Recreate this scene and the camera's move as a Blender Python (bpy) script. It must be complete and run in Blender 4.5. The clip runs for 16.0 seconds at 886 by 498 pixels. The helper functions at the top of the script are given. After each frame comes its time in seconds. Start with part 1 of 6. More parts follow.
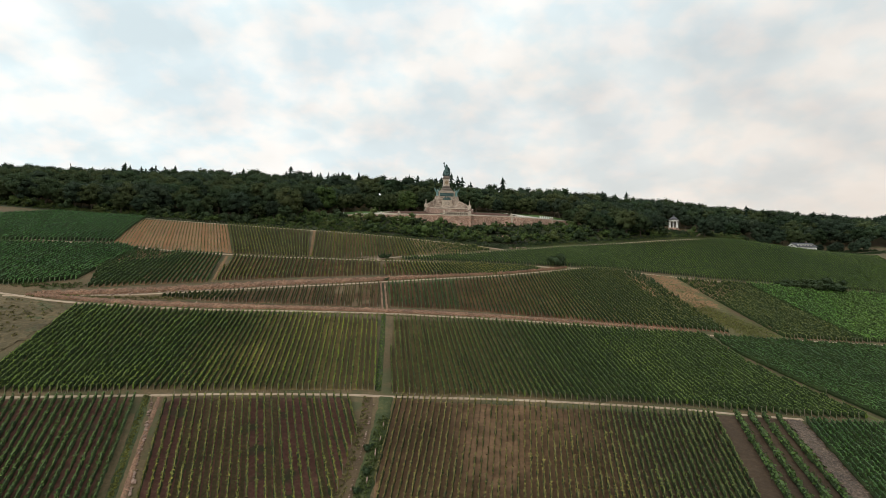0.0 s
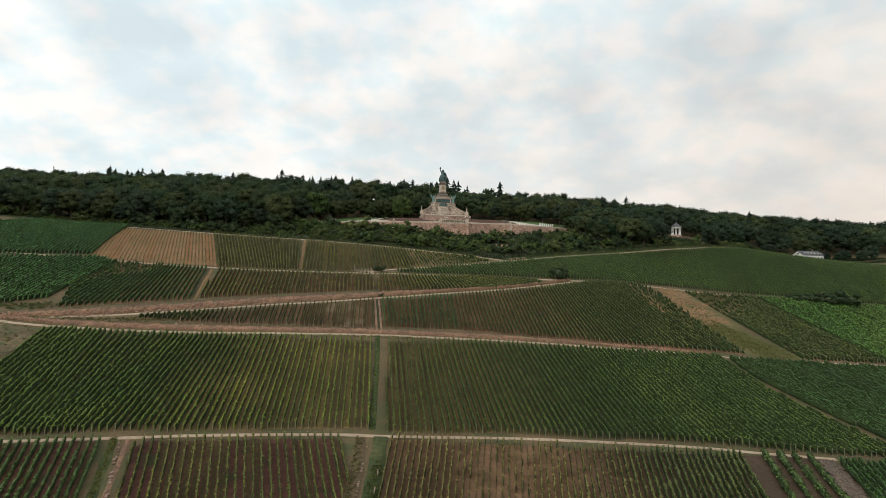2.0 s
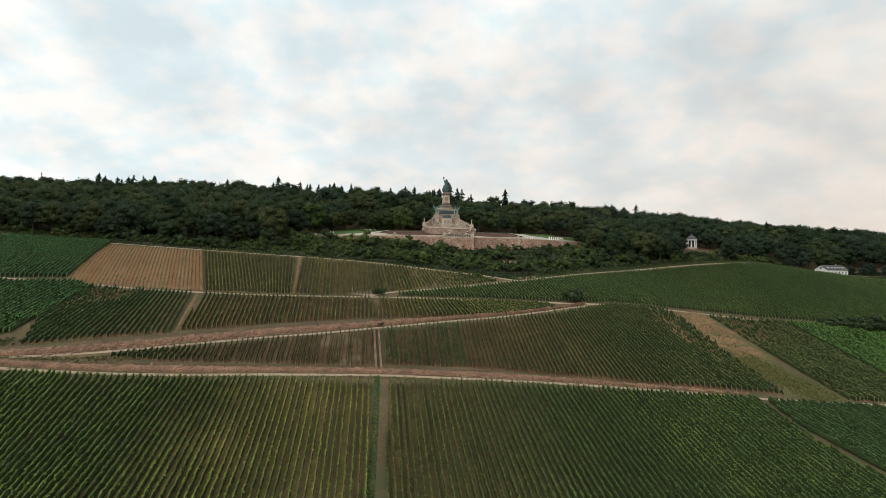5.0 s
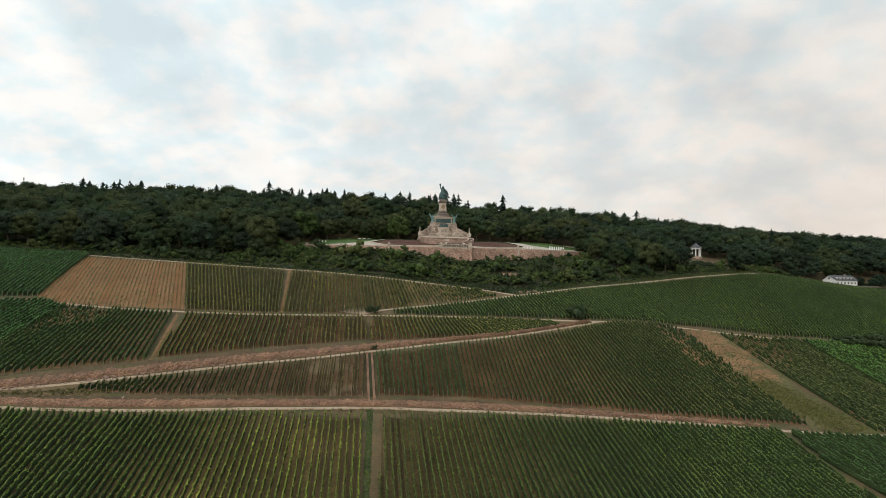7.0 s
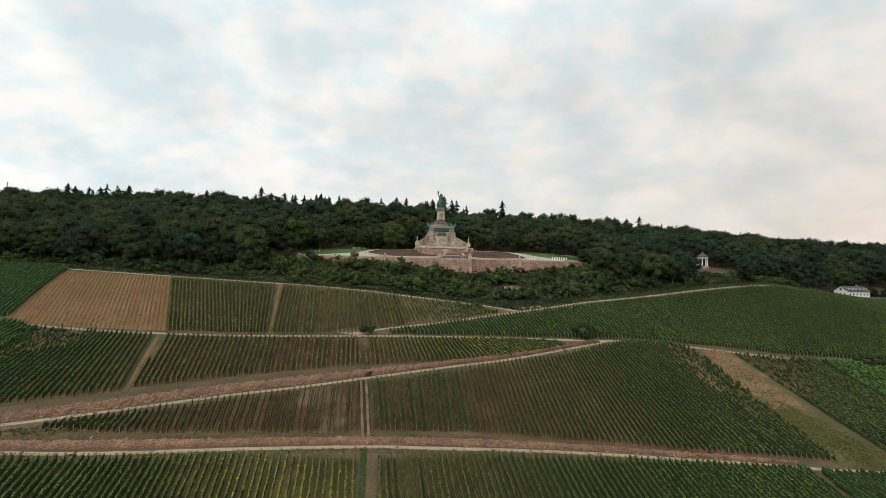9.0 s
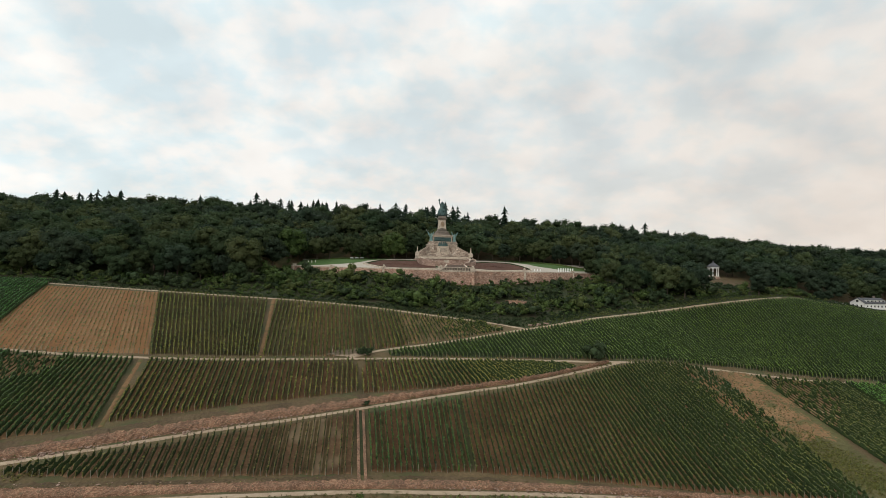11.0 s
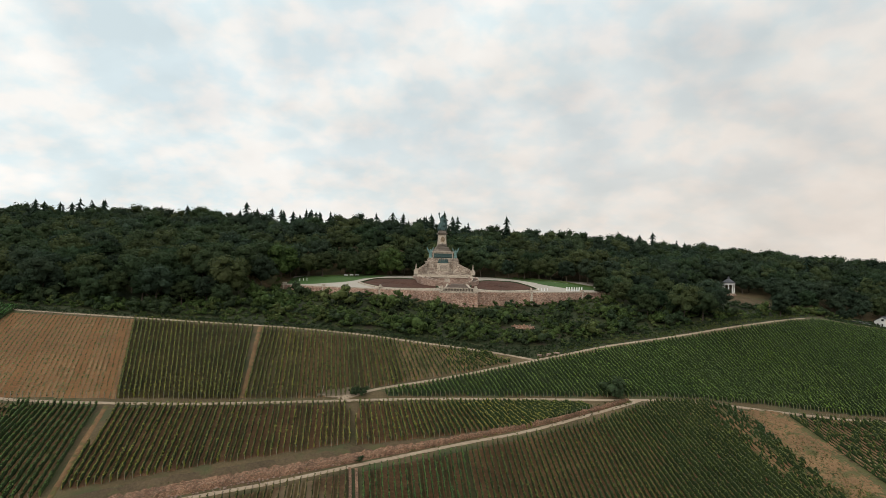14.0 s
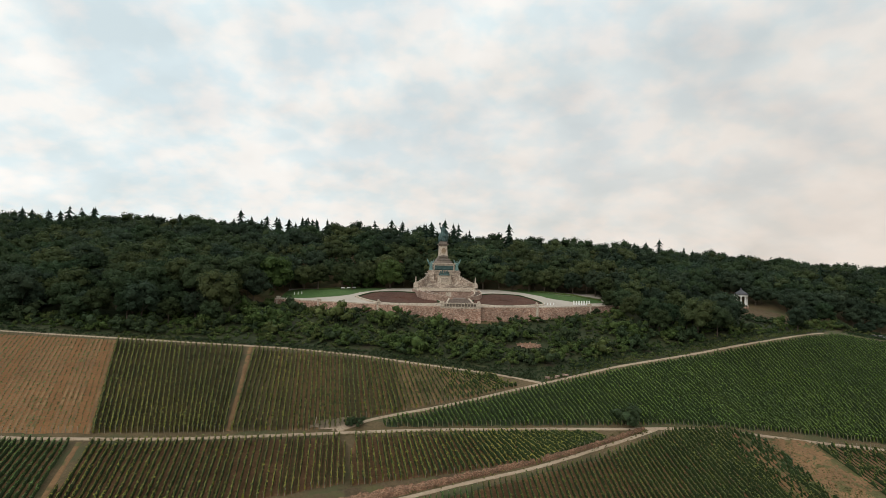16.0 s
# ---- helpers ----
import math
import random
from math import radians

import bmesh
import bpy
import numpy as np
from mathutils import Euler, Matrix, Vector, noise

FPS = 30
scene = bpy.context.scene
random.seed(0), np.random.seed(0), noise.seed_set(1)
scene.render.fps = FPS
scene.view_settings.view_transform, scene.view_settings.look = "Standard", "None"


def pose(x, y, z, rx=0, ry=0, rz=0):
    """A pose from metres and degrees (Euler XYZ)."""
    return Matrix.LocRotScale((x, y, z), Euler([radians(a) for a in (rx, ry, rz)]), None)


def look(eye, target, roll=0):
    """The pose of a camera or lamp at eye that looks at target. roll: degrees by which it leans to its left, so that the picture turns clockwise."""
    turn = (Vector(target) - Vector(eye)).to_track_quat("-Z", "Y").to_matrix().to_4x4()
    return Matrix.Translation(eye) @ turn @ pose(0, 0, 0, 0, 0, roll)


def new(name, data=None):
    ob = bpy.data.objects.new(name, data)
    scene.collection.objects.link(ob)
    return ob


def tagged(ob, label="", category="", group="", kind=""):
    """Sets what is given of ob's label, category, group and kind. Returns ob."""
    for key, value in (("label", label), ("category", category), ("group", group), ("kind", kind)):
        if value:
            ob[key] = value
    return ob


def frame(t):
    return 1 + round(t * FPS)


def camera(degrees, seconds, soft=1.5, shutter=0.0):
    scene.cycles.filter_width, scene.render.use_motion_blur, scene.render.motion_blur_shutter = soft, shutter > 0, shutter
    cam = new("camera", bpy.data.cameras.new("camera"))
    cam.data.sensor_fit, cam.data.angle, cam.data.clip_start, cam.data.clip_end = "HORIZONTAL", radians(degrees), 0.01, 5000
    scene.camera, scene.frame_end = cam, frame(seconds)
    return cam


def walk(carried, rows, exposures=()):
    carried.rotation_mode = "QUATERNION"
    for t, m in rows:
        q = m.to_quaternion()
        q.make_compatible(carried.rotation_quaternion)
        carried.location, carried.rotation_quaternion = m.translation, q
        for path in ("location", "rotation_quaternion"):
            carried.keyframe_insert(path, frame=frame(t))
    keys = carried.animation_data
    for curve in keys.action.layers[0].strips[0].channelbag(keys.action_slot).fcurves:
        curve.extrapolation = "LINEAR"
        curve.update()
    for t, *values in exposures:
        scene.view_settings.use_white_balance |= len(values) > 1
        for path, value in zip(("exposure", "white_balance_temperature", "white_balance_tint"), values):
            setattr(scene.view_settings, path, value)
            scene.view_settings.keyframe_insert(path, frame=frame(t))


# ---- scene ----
cam = camera(76.9, 16.0, soft=0.68)
# seconds, eye, tilt, lean, turn
ROWS = [
    (0, -0.00, -0.00, 60.00, 91.51, 1.50, 0.01),
    (0.5, -0.43, 3.76, 61.77, 91.49, 1.45, -0.20),
    (1, -0.93, 7.77, 63.61, 91.49, 1.47, -0.51),
    (1.5, -1.44, 11.49, 65.39, 91.46, 1.49, -0.65),
    (2, -1.98, 15.21, 67.26, 91.46, 1.50, -0.61),
    (2.5, -2.59, 18.76, 68.97, 91.45, 1.53, -0.61),
    (3, -2.87, 22.62, 70.99, 91.41, 1.52, -0.53),
    (3.5, -3.14, 26.25, 72.89, 91.39, 1.54, -0.46),
    (4, -3.55, 30.03, 74.86, 91.39, 1.54, -0.40),
    (6.5, -5.21, 48.77, 84.39, 91.39, 1.51, -0.99),
    (7, -5.45, 52.70, 86.24, 91.39, 1.50, -1.08),
    (7.5, -5.66, 56.51, 88.05, 91.40, 1.49, -1.23),
    (8, -5.72, 60.37, 90.04, 91.38, 1.49, -1.36),
    (8.5, -6.15, 64.16, 91.77, 91.39, 1.47, -1.44),
    (9, -6.64, 67.99, 93.60, 91.40, 1.49, -1.46),
    (11.5, -8.08, 86.85, 102.69, 91.41, 1.48, -1.60),
    (12, -8.35, 90.83, 104.68, 91.39, 1.47, -1.66),
    (12.5, -8.58, 94.42, 106.29, 91.42, 1.44, -1.70),
    (13, -8.85, 98.21, 108.31, 91.38, 1.41, -1.77),
    (13.5, -9.07, 101.74, 109.88, 91.43, 1.41, -1.82),
    (14, -9.53, 105.53, 111.74, 91.43, 1.40, -1.86),
    (14.5, -9.77, 109.05, 113.59, 91.41, 1.36, -1.86),
    (15, -10.10, 112.98, 115.20, 91.47, 1.31, -1.87),
    (15.5, -10.04, 116.38, 116.73, 91.51, 1.27, -1.88),
    (16, -10.08, 120.24, 118.31, 91.57, 1.25, -1.91),
]


def eye_pose(x, y, z, tilt, lean, turn):
    t, n = radians(tilt - 90), radians(turn)
    ahead = Vector((-math.sin(n) * math.cos(t), math.cos(n) * math.cos(t), math.sin(t)))
    return look((x, y, z), Vector((x, y, z)) + ahead, lean)


walk(cam, [(t, eye_pose(*row)) for t, *row in ROWS], exposures=[(0.0, -0.08), (4.0, -0.1), (9.0, -0.14), (16.0, -0.19)])

# ---- sky and light ----
SUN_TURN, SUN_HIGH = radians(215), radians(36)
world = bpy.data.worlds.new("sky")
scene.world = world
world.use_nodes = True
wn, wl = world.node_tree.nodes, world.node_tree.links
wn.clear()


def wnode(kind, **values):
    n = wn.new(kind)
    for key, v in values.items():
        n.inputs[key].default_value = v
    return n


w_out, w_bg, w_co = wnode("ShaderNodeOutputWorld"), wnode("ShaderNodeBackground"), wnode("ShaderNodeTexCoord")
w_sky = wnode("ShaderNodeTexSky")
w_sky.sky_type, w_sky.sun_disc = "NISHITA", False
w_sky.sun_elevation, w_sky.sun_rotation = SUN_HIGH, SUN_TURN
w_sky.air_density, w_sky.dust_density = 1.0, 2.5
# cloud layer: the direction flattened on to a high ceiling, so that clouds narrow towards the horizon
w_sep, w_add, w_div = wnode("ShaderNodeSeparateXYZ"), wnode("ShaderNodeMath"), wnode("ShaderNodeVectorMath")
w_add.operation, w_div.operation = "ADD", "DIVIDE"
w_add.inputs[1].default_value = 0.55
w_comb = wnode("ShaderNodeCombineXYZ")
wl.new(w_co.outputs["Generated"], w_sep.inputs[0])
wl.new(w_sep.outputs["Z"], w_add.inputs[0])
for key in "XYZ":
    wl.new(w_add.outputs[0], w_comb.inputs[key])
wl.new(w_co.outputs["Generated"], w_div.inputs[0])
wl.new(w_comb.outputs[0], w_div.inputs[1])
w_big = wnode("ShaderNodeTexNoise", Scale=4.2, Detail=3.0, Roughness=0.5, Distortion=0.1)
w_fine = wnode("ShaderNodeTexNoise", Scale=15.0, Detail=4.0, Roughness=0.5, Distortion=0.1)
wl.new(w_div.outputs[0], w_big.inputs["Vector"])
wl.new(w_div.outputs[0], w_fine.inputs["Vector"])
w_cover = wnode("ShaderNodeMapRange", **{"From Min": 0.38, "From Max": 0.58, "To Min": 0.85, "To Max": 1.0})
w_shade = wnode("ShaderNodeMapRange", **{"From Min": 0.42, "From Max": 0.58, "To Min": 0.0, "To Max": 1.0})
wl.new(w_big.outputs["Fac"], w_cover.inputs["Value"])
# puffs on top of the broad banks of cloud
w_puff = wnode("ShaderNodeMix")
w_puff.inputs["Factor"].default_value = 0.62
wl.new(w_big.outputs["Fac"], w_puff.inputs["A"])
wl.new(w_fine.outputs["Fac"], w_puff.inputs["B"])
wl.new(w_puff.outputs["Result"], w_shade.inputs["Value"])
w_tone = wnode("ShaderNodeMix")
w_tone.data_type = "RGBA"
w_tone.inputs["A"].default_value, w_tone.inputs["B"].default_value = (8.55, 9.9, 10.25, 1), (10.65, 10.5, 10.15, 1)
wl.new(w_shade.outputs[0], w_tone.inputs["Factor"])
# the low sky towards the sun is warmer
w_warm = wnode("ShaderNodeMix")
w_warm.data_type = "RGBA"
w_warm.inputs["B"].default_value = (10.3, 9.05, 7.95, 1)
w_low = wnode("ShaderNodeMapRange", **{"From Min": 0.0, "From Max": 0.5, "To Min": 1.0, "To Max": 0.0})
w_east = wnode("ShaderNodeMapRange", **{"From Min": -0.35, "From Max": 0.75, "To Min": 0.12, "To Max": 1.0})
w_mul = wnode("ShaderNodeMath")
w_mul.operation = "MULTIPLY"
wl.new(w_sep.outputs["Z"], w_low.inputs["Value"])
wl.new(w_sep.outputs["X"], w_east.inputs["Value"])
wl.new(w_low.outputs[0], w_mul.inputs[0])
wl.new(w_east.outputs[0], w_mul.inputs[1])
wl.new(w_mul.outputs[0], w_warm.inputs["Factor"])
wl.new(w_tone.outputs["Result"], w_warm.inputs["A"])
w_mix = wnode("ShaderNodeMix")
w_mix.data_type = "RGBA"
wl.new(w_cover.outputs[0], w_mix.inputs["Factor"])
wl.new(w_sky.outputs[0], w_mix.inputs["A"])
wl.new(w_warm.outputs["Result"], w_mix.inputs["B"])
# an overcast sky grows brighter towards the zenith
w_high = wnode("ShaderNodeMapRange", **{"From Min": 0.35, "From Max": 1.0, "To Min": 1.0, "To Max": 1.6})
w_gain = wnode("ShaderNodeVectorMath")
w_gain.operation = "SCALE"
wl.new(w_sep.outputs["Z"], w_high.inputs["Value"])
w_bank = wnode("ShaderNodeTexNoise", Scale=5.0, Detail=4.0, Roughness=0.5, Distortion=0.2)
wl.new(w_div.outputs[0], w_bank.inputs["Vector"])
w_dim = wnode("ShaderNodeMapRange", **{"From Min": 0.36, "From Max": 0.62, "To Min": 0.93, "To Max": 1.03})
wl.new(w_bank.outputs["Fac"], w_dim.inputs["Value"])
w_both = wnode("ShaderNodeMath")
w_both.operation = "MULTIPLY"
wl.new(w_dim.outputs[0], w_both.inputs[0])
wl.new(w_high.outputs[0], w_both.inputs[1])
# the cloud is thicker to the east
w_thick, w_all = wnode("ShaderNodeMapRange", **{"From Min": -0.5, "From Max": 0.5, "To Min": 1.06, "To Max": 0.88}), wnode("ShaderNodeMath")
w_all.operation = "MULTIPLY"
wl.new(w_sep.outputs["X"], w_thick.inputs["Value"])
wl.new(w_both.outputs[0], w_all.inputs[0])
wl.new(w_thick.outputs[0], w_all.inputs[1])
wl.new(w_mix.outputs["Result"], w_gain.inputs[0])
wl.new(w_all.outputs[0], w_gain.inputs["Scale"])
wl.new(w_gain.outputs[0], w_bg.inputs["Color"])
w_bg.inputs["Strength"].default_value = 0.1
wl.new(w_bg.outputs[0], w_out.inputs[0])

sun = new("sun", bpy.data.lights.new("sun", "SUN"))
sun.data.energy, sun.data.angle, sun.data.color = 1.1, radians(14), (1.0, 0.93, 0.84)
sun.matrix_world = look((0, 0, 0), (-math.sin(SUN_TURN) * math.cos(SUN_HIGH), -math.cos(SUN_TURN) * math.cos(SUN_HIGH), -math.sin(SUN_HIGH)))
sun.location = (0, 0, 300)


# ---- materials ----
def material(name, tones, scale=1.0, big=0.05, rough=0.9, bump=0.4, metal=0.0, spread=0.0, island=0.0, detail=6.0, blotch=(), spec=0.3, thin=0.0, drift=(), tree=0.0):
    """A rough natural surface: tones mixed by a fine and a broad noise in metres; spread: shift of value from object to object."""
    m = bpy.data.materials.new(name)
    m.use_nodes = True
    t = m.node_tree
    n, k = t.nodes, t.links
    p = n["Principled BSDF"]
    geo = n.new("ShaderNodeNewGeometry")
    fine, broad = n.new("ShaderNodeTexNoise"), n.new("ShaderNodeTexNoise")
    fine.inputs["Scale"].default_value, fine.inputs["Detail"].default_value = scale, detail
    fine.inputs["Roughness"].default_value = 0.65
    broad.inputs["Scale"].default_value, broad.inputs["Detail"].default_value = big, 3.0
    for tex in (fine, broad):
        k.new(geo.outputs["Position"], tex.inputs["Vector"])
    ramp = n.new("ShaderNodeValToRGB")
    ramp.color_ramp.elements[0].position, ramp.color_ramp.elements[1].position = 0.3, 0.7
    while len(ramp.color_ramp.elements) < len(tones):
        ramp.color_ramp.elements.new(0.5)
    for i, (e, c) in enumerate(zip(ramp.color_ramp.elements, tones)):
        e.position, e.color = 0.3 + 0.4 * i / (len(tones) - 1), (*c, 1)
    mixed = n.new("ShaderNodeMath")
    mixed.operation = "MULTIPLY_ADD"
    mixed.inputs[1].default_value = 0.55
    half = n.new("ShaderNodeMath")
    half.operation = "MULTIPLY"
    half.inputs[1].default_value = 0.45
    k.new(broad.outputs["Fac"], half.inputs[0])
    k.new(fine.outputs["Fac"], mixed.inputs[0])
    k.new(half.outputs[0], mixed.inputs[2])
    k.new(mixed.outputs[0], ramp.inputs["Fac"])
    colour = ramp.outputs["Color"]
    if blotch:
        patch = n.new("ShaderNodeTexNoise")
        patch.inputs["Scale"].default_value, patch.inputs["Detail"].default_value = blotch[1], 4.0
        k.new(geo.outputs["Position"], patch.inputs["Vector"])
        mask = n.new("ShaderNodeMapRange")
        mask.inputs["From Min"].default_value, mask.inputs["From Max"].default_value = blotch[2], blotch[2] + 0.12
        k.new(patch.outputs["Fac"], mask.inputs["Value"])
        over = n.new("ShaderNodeMix")
        over.data_type = "RGBA"
        over.inputs["B"].default_value = (*blotch[0], 1)
        k.new(mask.outputs[0], over.inputs["Factor"])
        k.new(colour, over.inputs["A"])
        colour = over.outputs["Result"]
    if drift:
        # slow change of the growth across the block: gain, axis, from, to
        sep, wob = n.new("ShaderNodeSeparateXYZ"), n.new("ShaderNodeMath")
        wob.operation = "MULTIPLY_ADD"
        wob.inputs[1].default_value = abs(drift[3] - drift[2]) * 0.8
        k.new(geo.outputs["Position"], sep.inputs[0])
        k.new(broad.outputs["Fac"], wob.inputs[0])
        k.new(sep.outputs[drift[1]], wob.inputs[2])
        ramp2 = n.new("ShaderNodeMapRange")
        ramp2.interpolation_type = "SMOOTHSTEP"
        lift = abs(drift[3] - drift[2]) * 0.4
        ramp2.inputs["From Min"].default_value, ramp2.inputs["From Max"].default_value = drift[2] + lift, drift[3] + lift
        k.new(wob.outputs[0], ramp2.inputs["Value"])
        gain = n.new("ShaderNodeMix")
        gain.data_type, gain.blend_type = "RGBA", "MULTIPLY"
        gain.inputs["B"].default_value = (*drift[0], 1)
        k.new(ramp2.outputs[0], gain.inputs["Factor"])
        k.new(colour, gain.inputs["A"])
        colour = gain.outputs["Result"]
    for amount, source in ((spread, n.new("ShaderNodeObjectInfo").outputs["Random"]), (island, geo.outputs["Random Per Island"])):
        if not amount:
            continue
        rng = n.new("ShaderNodeMapRange")
        rng.inputs["To Min"].default_value, rng.inputs["To Max"].default_value = 1 - amount, 1 + amount
        k.new(source, rng.inputs["Value"])
        hsv = n.new("ShaderNodeHueSaturation")
        k.new(rng.outputs[0], hsv.inputs["Value"])
        k.new(colour, hsv.inputs["Color"])
        colour = hsv.outputs["Color"]
    if tree:
        # every tree of the woods has a green of its own
        own, hue, warm = n.new("ShaderNodeAttribute"), n.new("ShaderNodeHueSaturation"), n.new("ShaderNodeMapRange")
        own.attribute_name = "tree_tone"
        gain = n.new("ShaderNodeMapRange")
        gain.inputs["To Min"].default_value, gain.inputs["To Max"].default_value = 1 - tree, 1 + 1.5 * tree
        warm.inputs["To Min"].default_value, warm.inputs["To Max"].default_value = 0.52, 0.492
        k.new(own.outputs["Fac"], gain.inputs["Value"])
        k.new(own.outputs["Fac"], warm.inputs["Value"])
        k.new(gain.outputs[0], hue.inputs["Value"])
        k.new(warm.outputs[0], hue.inputs["Hue"])
        k.new(colour, hue.inputs["Color"])
        colour = hue.outputs["Color"]
    k.new(colour, p.inputs["Base Color"])
    p.inputs["Roughness"].default_value, p.inputs["Metallic"].default_value = rough, metal
    p.inputs["Specular IOR Level"].default_value = spec
    if bump:
        b = n.new("ShaderNodeBump")
        b.inputs["Strength"].default_value, b.inputs["Distance"].default_value = bump, 0.3 / max(scale, 0.3)
        k.new(fine.outputs["Fac"], b.inputs["Height"])
        k.new(b.outputs[0], p.inputs["Normal"])
    if thin:
        # thin leaves let some light through
        glow, both = n.new("ShaderNodeBsdfTranslucent"), n.new("ShaderNodeMixShader")
        both.inputs[0].default_value = thin
        k.new(colour, glow.inputs["Color"])
        k.new(p.outputs[0], both.inputs[1])
        k.new(glow.outputs[0], both.inputs[2])
        k.new(both.outputs[0], n["Material Output"].inputs[0])
    return m


M_GROUND = material("meadow", [(0.045, 0.03444, 0.01476), (0.09, 0.06396, 0.02952), (0.153, 0.1025, 0.05412)], 1.3, 0.05, bump=0.9, blotch=((0.062, 0.06, 0.024), 0.09, 0.5))
M_SOIL_RED = material("soil_red", [(0.04884, 0.02164, 0.01453), (0.09639, 0.0402, 0.02616), (0.1671, 0.08039, 0.05233)], 0.9, 0.05, blotch=((0.045, 0.043, 0.018), 0.14, 0.58))
M_SOIL_TURN = material("soil_turning", [(0.02652, 0.02448, 0.00935), (0.06324, 0.04692, 0.02057), (0.1224, 0.08568, 0.04208)], 0.9, 0.05, drift=((2.1, 2.0, 1.6), 0, -110, -30))
M_SOIL_LUSH = material("soil_lush", [(0.01667, 0.02023, 0.00675), (0.03848, 0.03782, 0.01418), (0.07375, 0.07038, 0.02903)], 0.9, 0.05, drift=((2.4, 1.8, 1.7), 0, 55, 5))
M_SOIL_DARK = material("soil_green", [(0.01315, 0.02117, 0.007), (0.03035, 0.04043, 0.0147), (0.05816, 0.07508, 0.0294)], 0.9, 0.05, blotch=((0.028, 0.034, 0.011), 0.1, 0.52))
M_SOIL_DRY = material("soil_dry", [(0.07225, 0.04232, 0.02024), (0.1381, 0.07636, 0.03784), (0.2338, 0.1334, 0.0704)], 0.8, 0.05, blotch=((0.24, 0.165, 0.095), 0.06, 0.56))
M_TAN = material("stubble", [(0.0938, 0.04422, 0.01521), (0.1663, 0.07942, 0.02845), (0.2387, 0.1184, 0.04512)], 1.2, 0.05, blotch=((0.15, 0.105, 0.042), 0.25, 0.6))
M_TAN_WORN = material("worn_stubble", [(0.1, 0.054, 0.024), (0.17, 0.095, 0.043), (0.25, 0.15, 0.07)], 1.2, 0.07, blotch=((0.085, 0.075, 0.025), 0.3, 0.54))
M_STRAW = material("dry_yellow_grass", [(0.04147, 0.0372, 0.0119), (0.07776, 0.069, 0.0238), (0.1192, 0.105, 0.04165)], 1.1, 0.06, bump=0.7, blotch=((0.07, 0.08, 0.022), 0.14, 0.53))
M_EARTH = material("stony_earth", [(0.064, 0.03191, 0.01386), (0.1216, 0.06193, 0.02772), (0.2176, 0.1173, 0.0561)], 1.4, 0.08, bump=0.8)
M_ALLEY = material("alley_weeds", [(0.03003, 0.02372, 0.00882), (0.06825, 0.04959, 0.01764), (0.1365, 0.09055, 0.03626)], 1.0, 0.06, bump=0.8)
M_ALLEY_DRY = material("alley_dry_grass", [(0.051, 0.038, 0.0152), (0.102, 0.0722, 0.0304), (0.1785, 0.1254, 0.0608)], 1.0, 0.06, bump=0.8)
M_ROAD = material("track", [(0.211, 0.1488, 0.09598), (0.3164, 0.2353, 0.1632), (0.4028, 0.3217, 0.2304)], 0.8, 0.06, blotch=((0.12, 0.095, 0.048), 0.35, 0.62))
M_FALLOW = material("fallow_weeds", [(0.028, 0.0252, 0.0112), (0.0784, 0.0588, 0.02688), (0.168, 0.1232, 0.0616)], 0.8, 0.09, bump=1.0, blotch=((0.05, 0.055, 0.02), 0.16, 0.54))
# dark green of the hedge sides: shade below the leafy top painted in
M_VINE_SHADE = material("vine_inner_shade", [(0.011, 0.021, 0.006), (0.024, 0.042, 0.011), (0.05, 0.07, 0.02)], 2.5, 0.1, bump=0.6)
M_VINE = material("vine_leaves", [(0.04702, 0.05961, 0.00955), (0.10659, 0.11228, 0.01622), (0.21183, 0.17205, 0.03055)], 1.6, 0.03, rough=0.55, spread=0.15, island=0.75, bump=0.7, thin=0.12)
M_VINE_MIX = material("vine_leaves_mixed", [(0.03803, 0.05325, 0.01006), (0.08151, 0.09262, 0.01659), (0.16299, 0.14128, 0.03088)], 1.6, 0.02, rough=0.55, spread=0.15, island=0.75, bump=0.7, thin=0.12, blotch=((0.02, 0.05, 0.012), 0.02, 0.55))
M_VINE_EMERALD = material("vine_leaves_emerald", [(0.01917, 0.0641, 0.0118), (0.04116, 0.1158, 0.02034), (0.08516, 0.1726, 0.03417)], 1.2, 0.018, rough=0.55, spread=0.12, island=0.6, bump=0.7, thin=0.12, blotch=((0.06, 0.13, 0.025), 0.02, 0.56))
M_SOIL_FADE = material("soil_fading", [(0.075, 0.043, 0.022), (0.135, 0.076, 0.038), (0.21, 0.122, 0.064)], 0.8, 0.05, drift=((0.35, 0.38, 0.4), 0, 25, 62))
M_VINE_TURN = material("vine_leaves_turning", [(0.03852, 0.07075, 0.009543), (0.08149, 0.1281, 0.01527), (0.163, 0.1891, 0.02863)], 1.6, 0.03, rough=0.55, spread=0.15, island=0.75, bump=0.7, thin=0.12, drift=((1.8, 1.5, 1.2), 0, -110, -20))
M_VINE_LUSH = material("vine_leaves_lush", [(0.02719, 0.05273, 0.00709), (0.05749, 0.0942, 0.01135), (0.10982, 0.13934, 0.02126)], 1.6, 0.03, rough=0.55, spread=0.15, island=0.75, bump=0.7, thin=0.12, drift=((1.35, 1.1, 1.2), 0, 45, -5))
M_VINE_GOLD = material("vine_leaves_golden", [(0.055, 0.06, 0.012), (0.12, 0.115, 0.024), (0.22, 0.185, 0.045)], 1.6, 0.03, rough=0.55, spread=0.18, island=0.75, bump=0.7, thin=0.12)
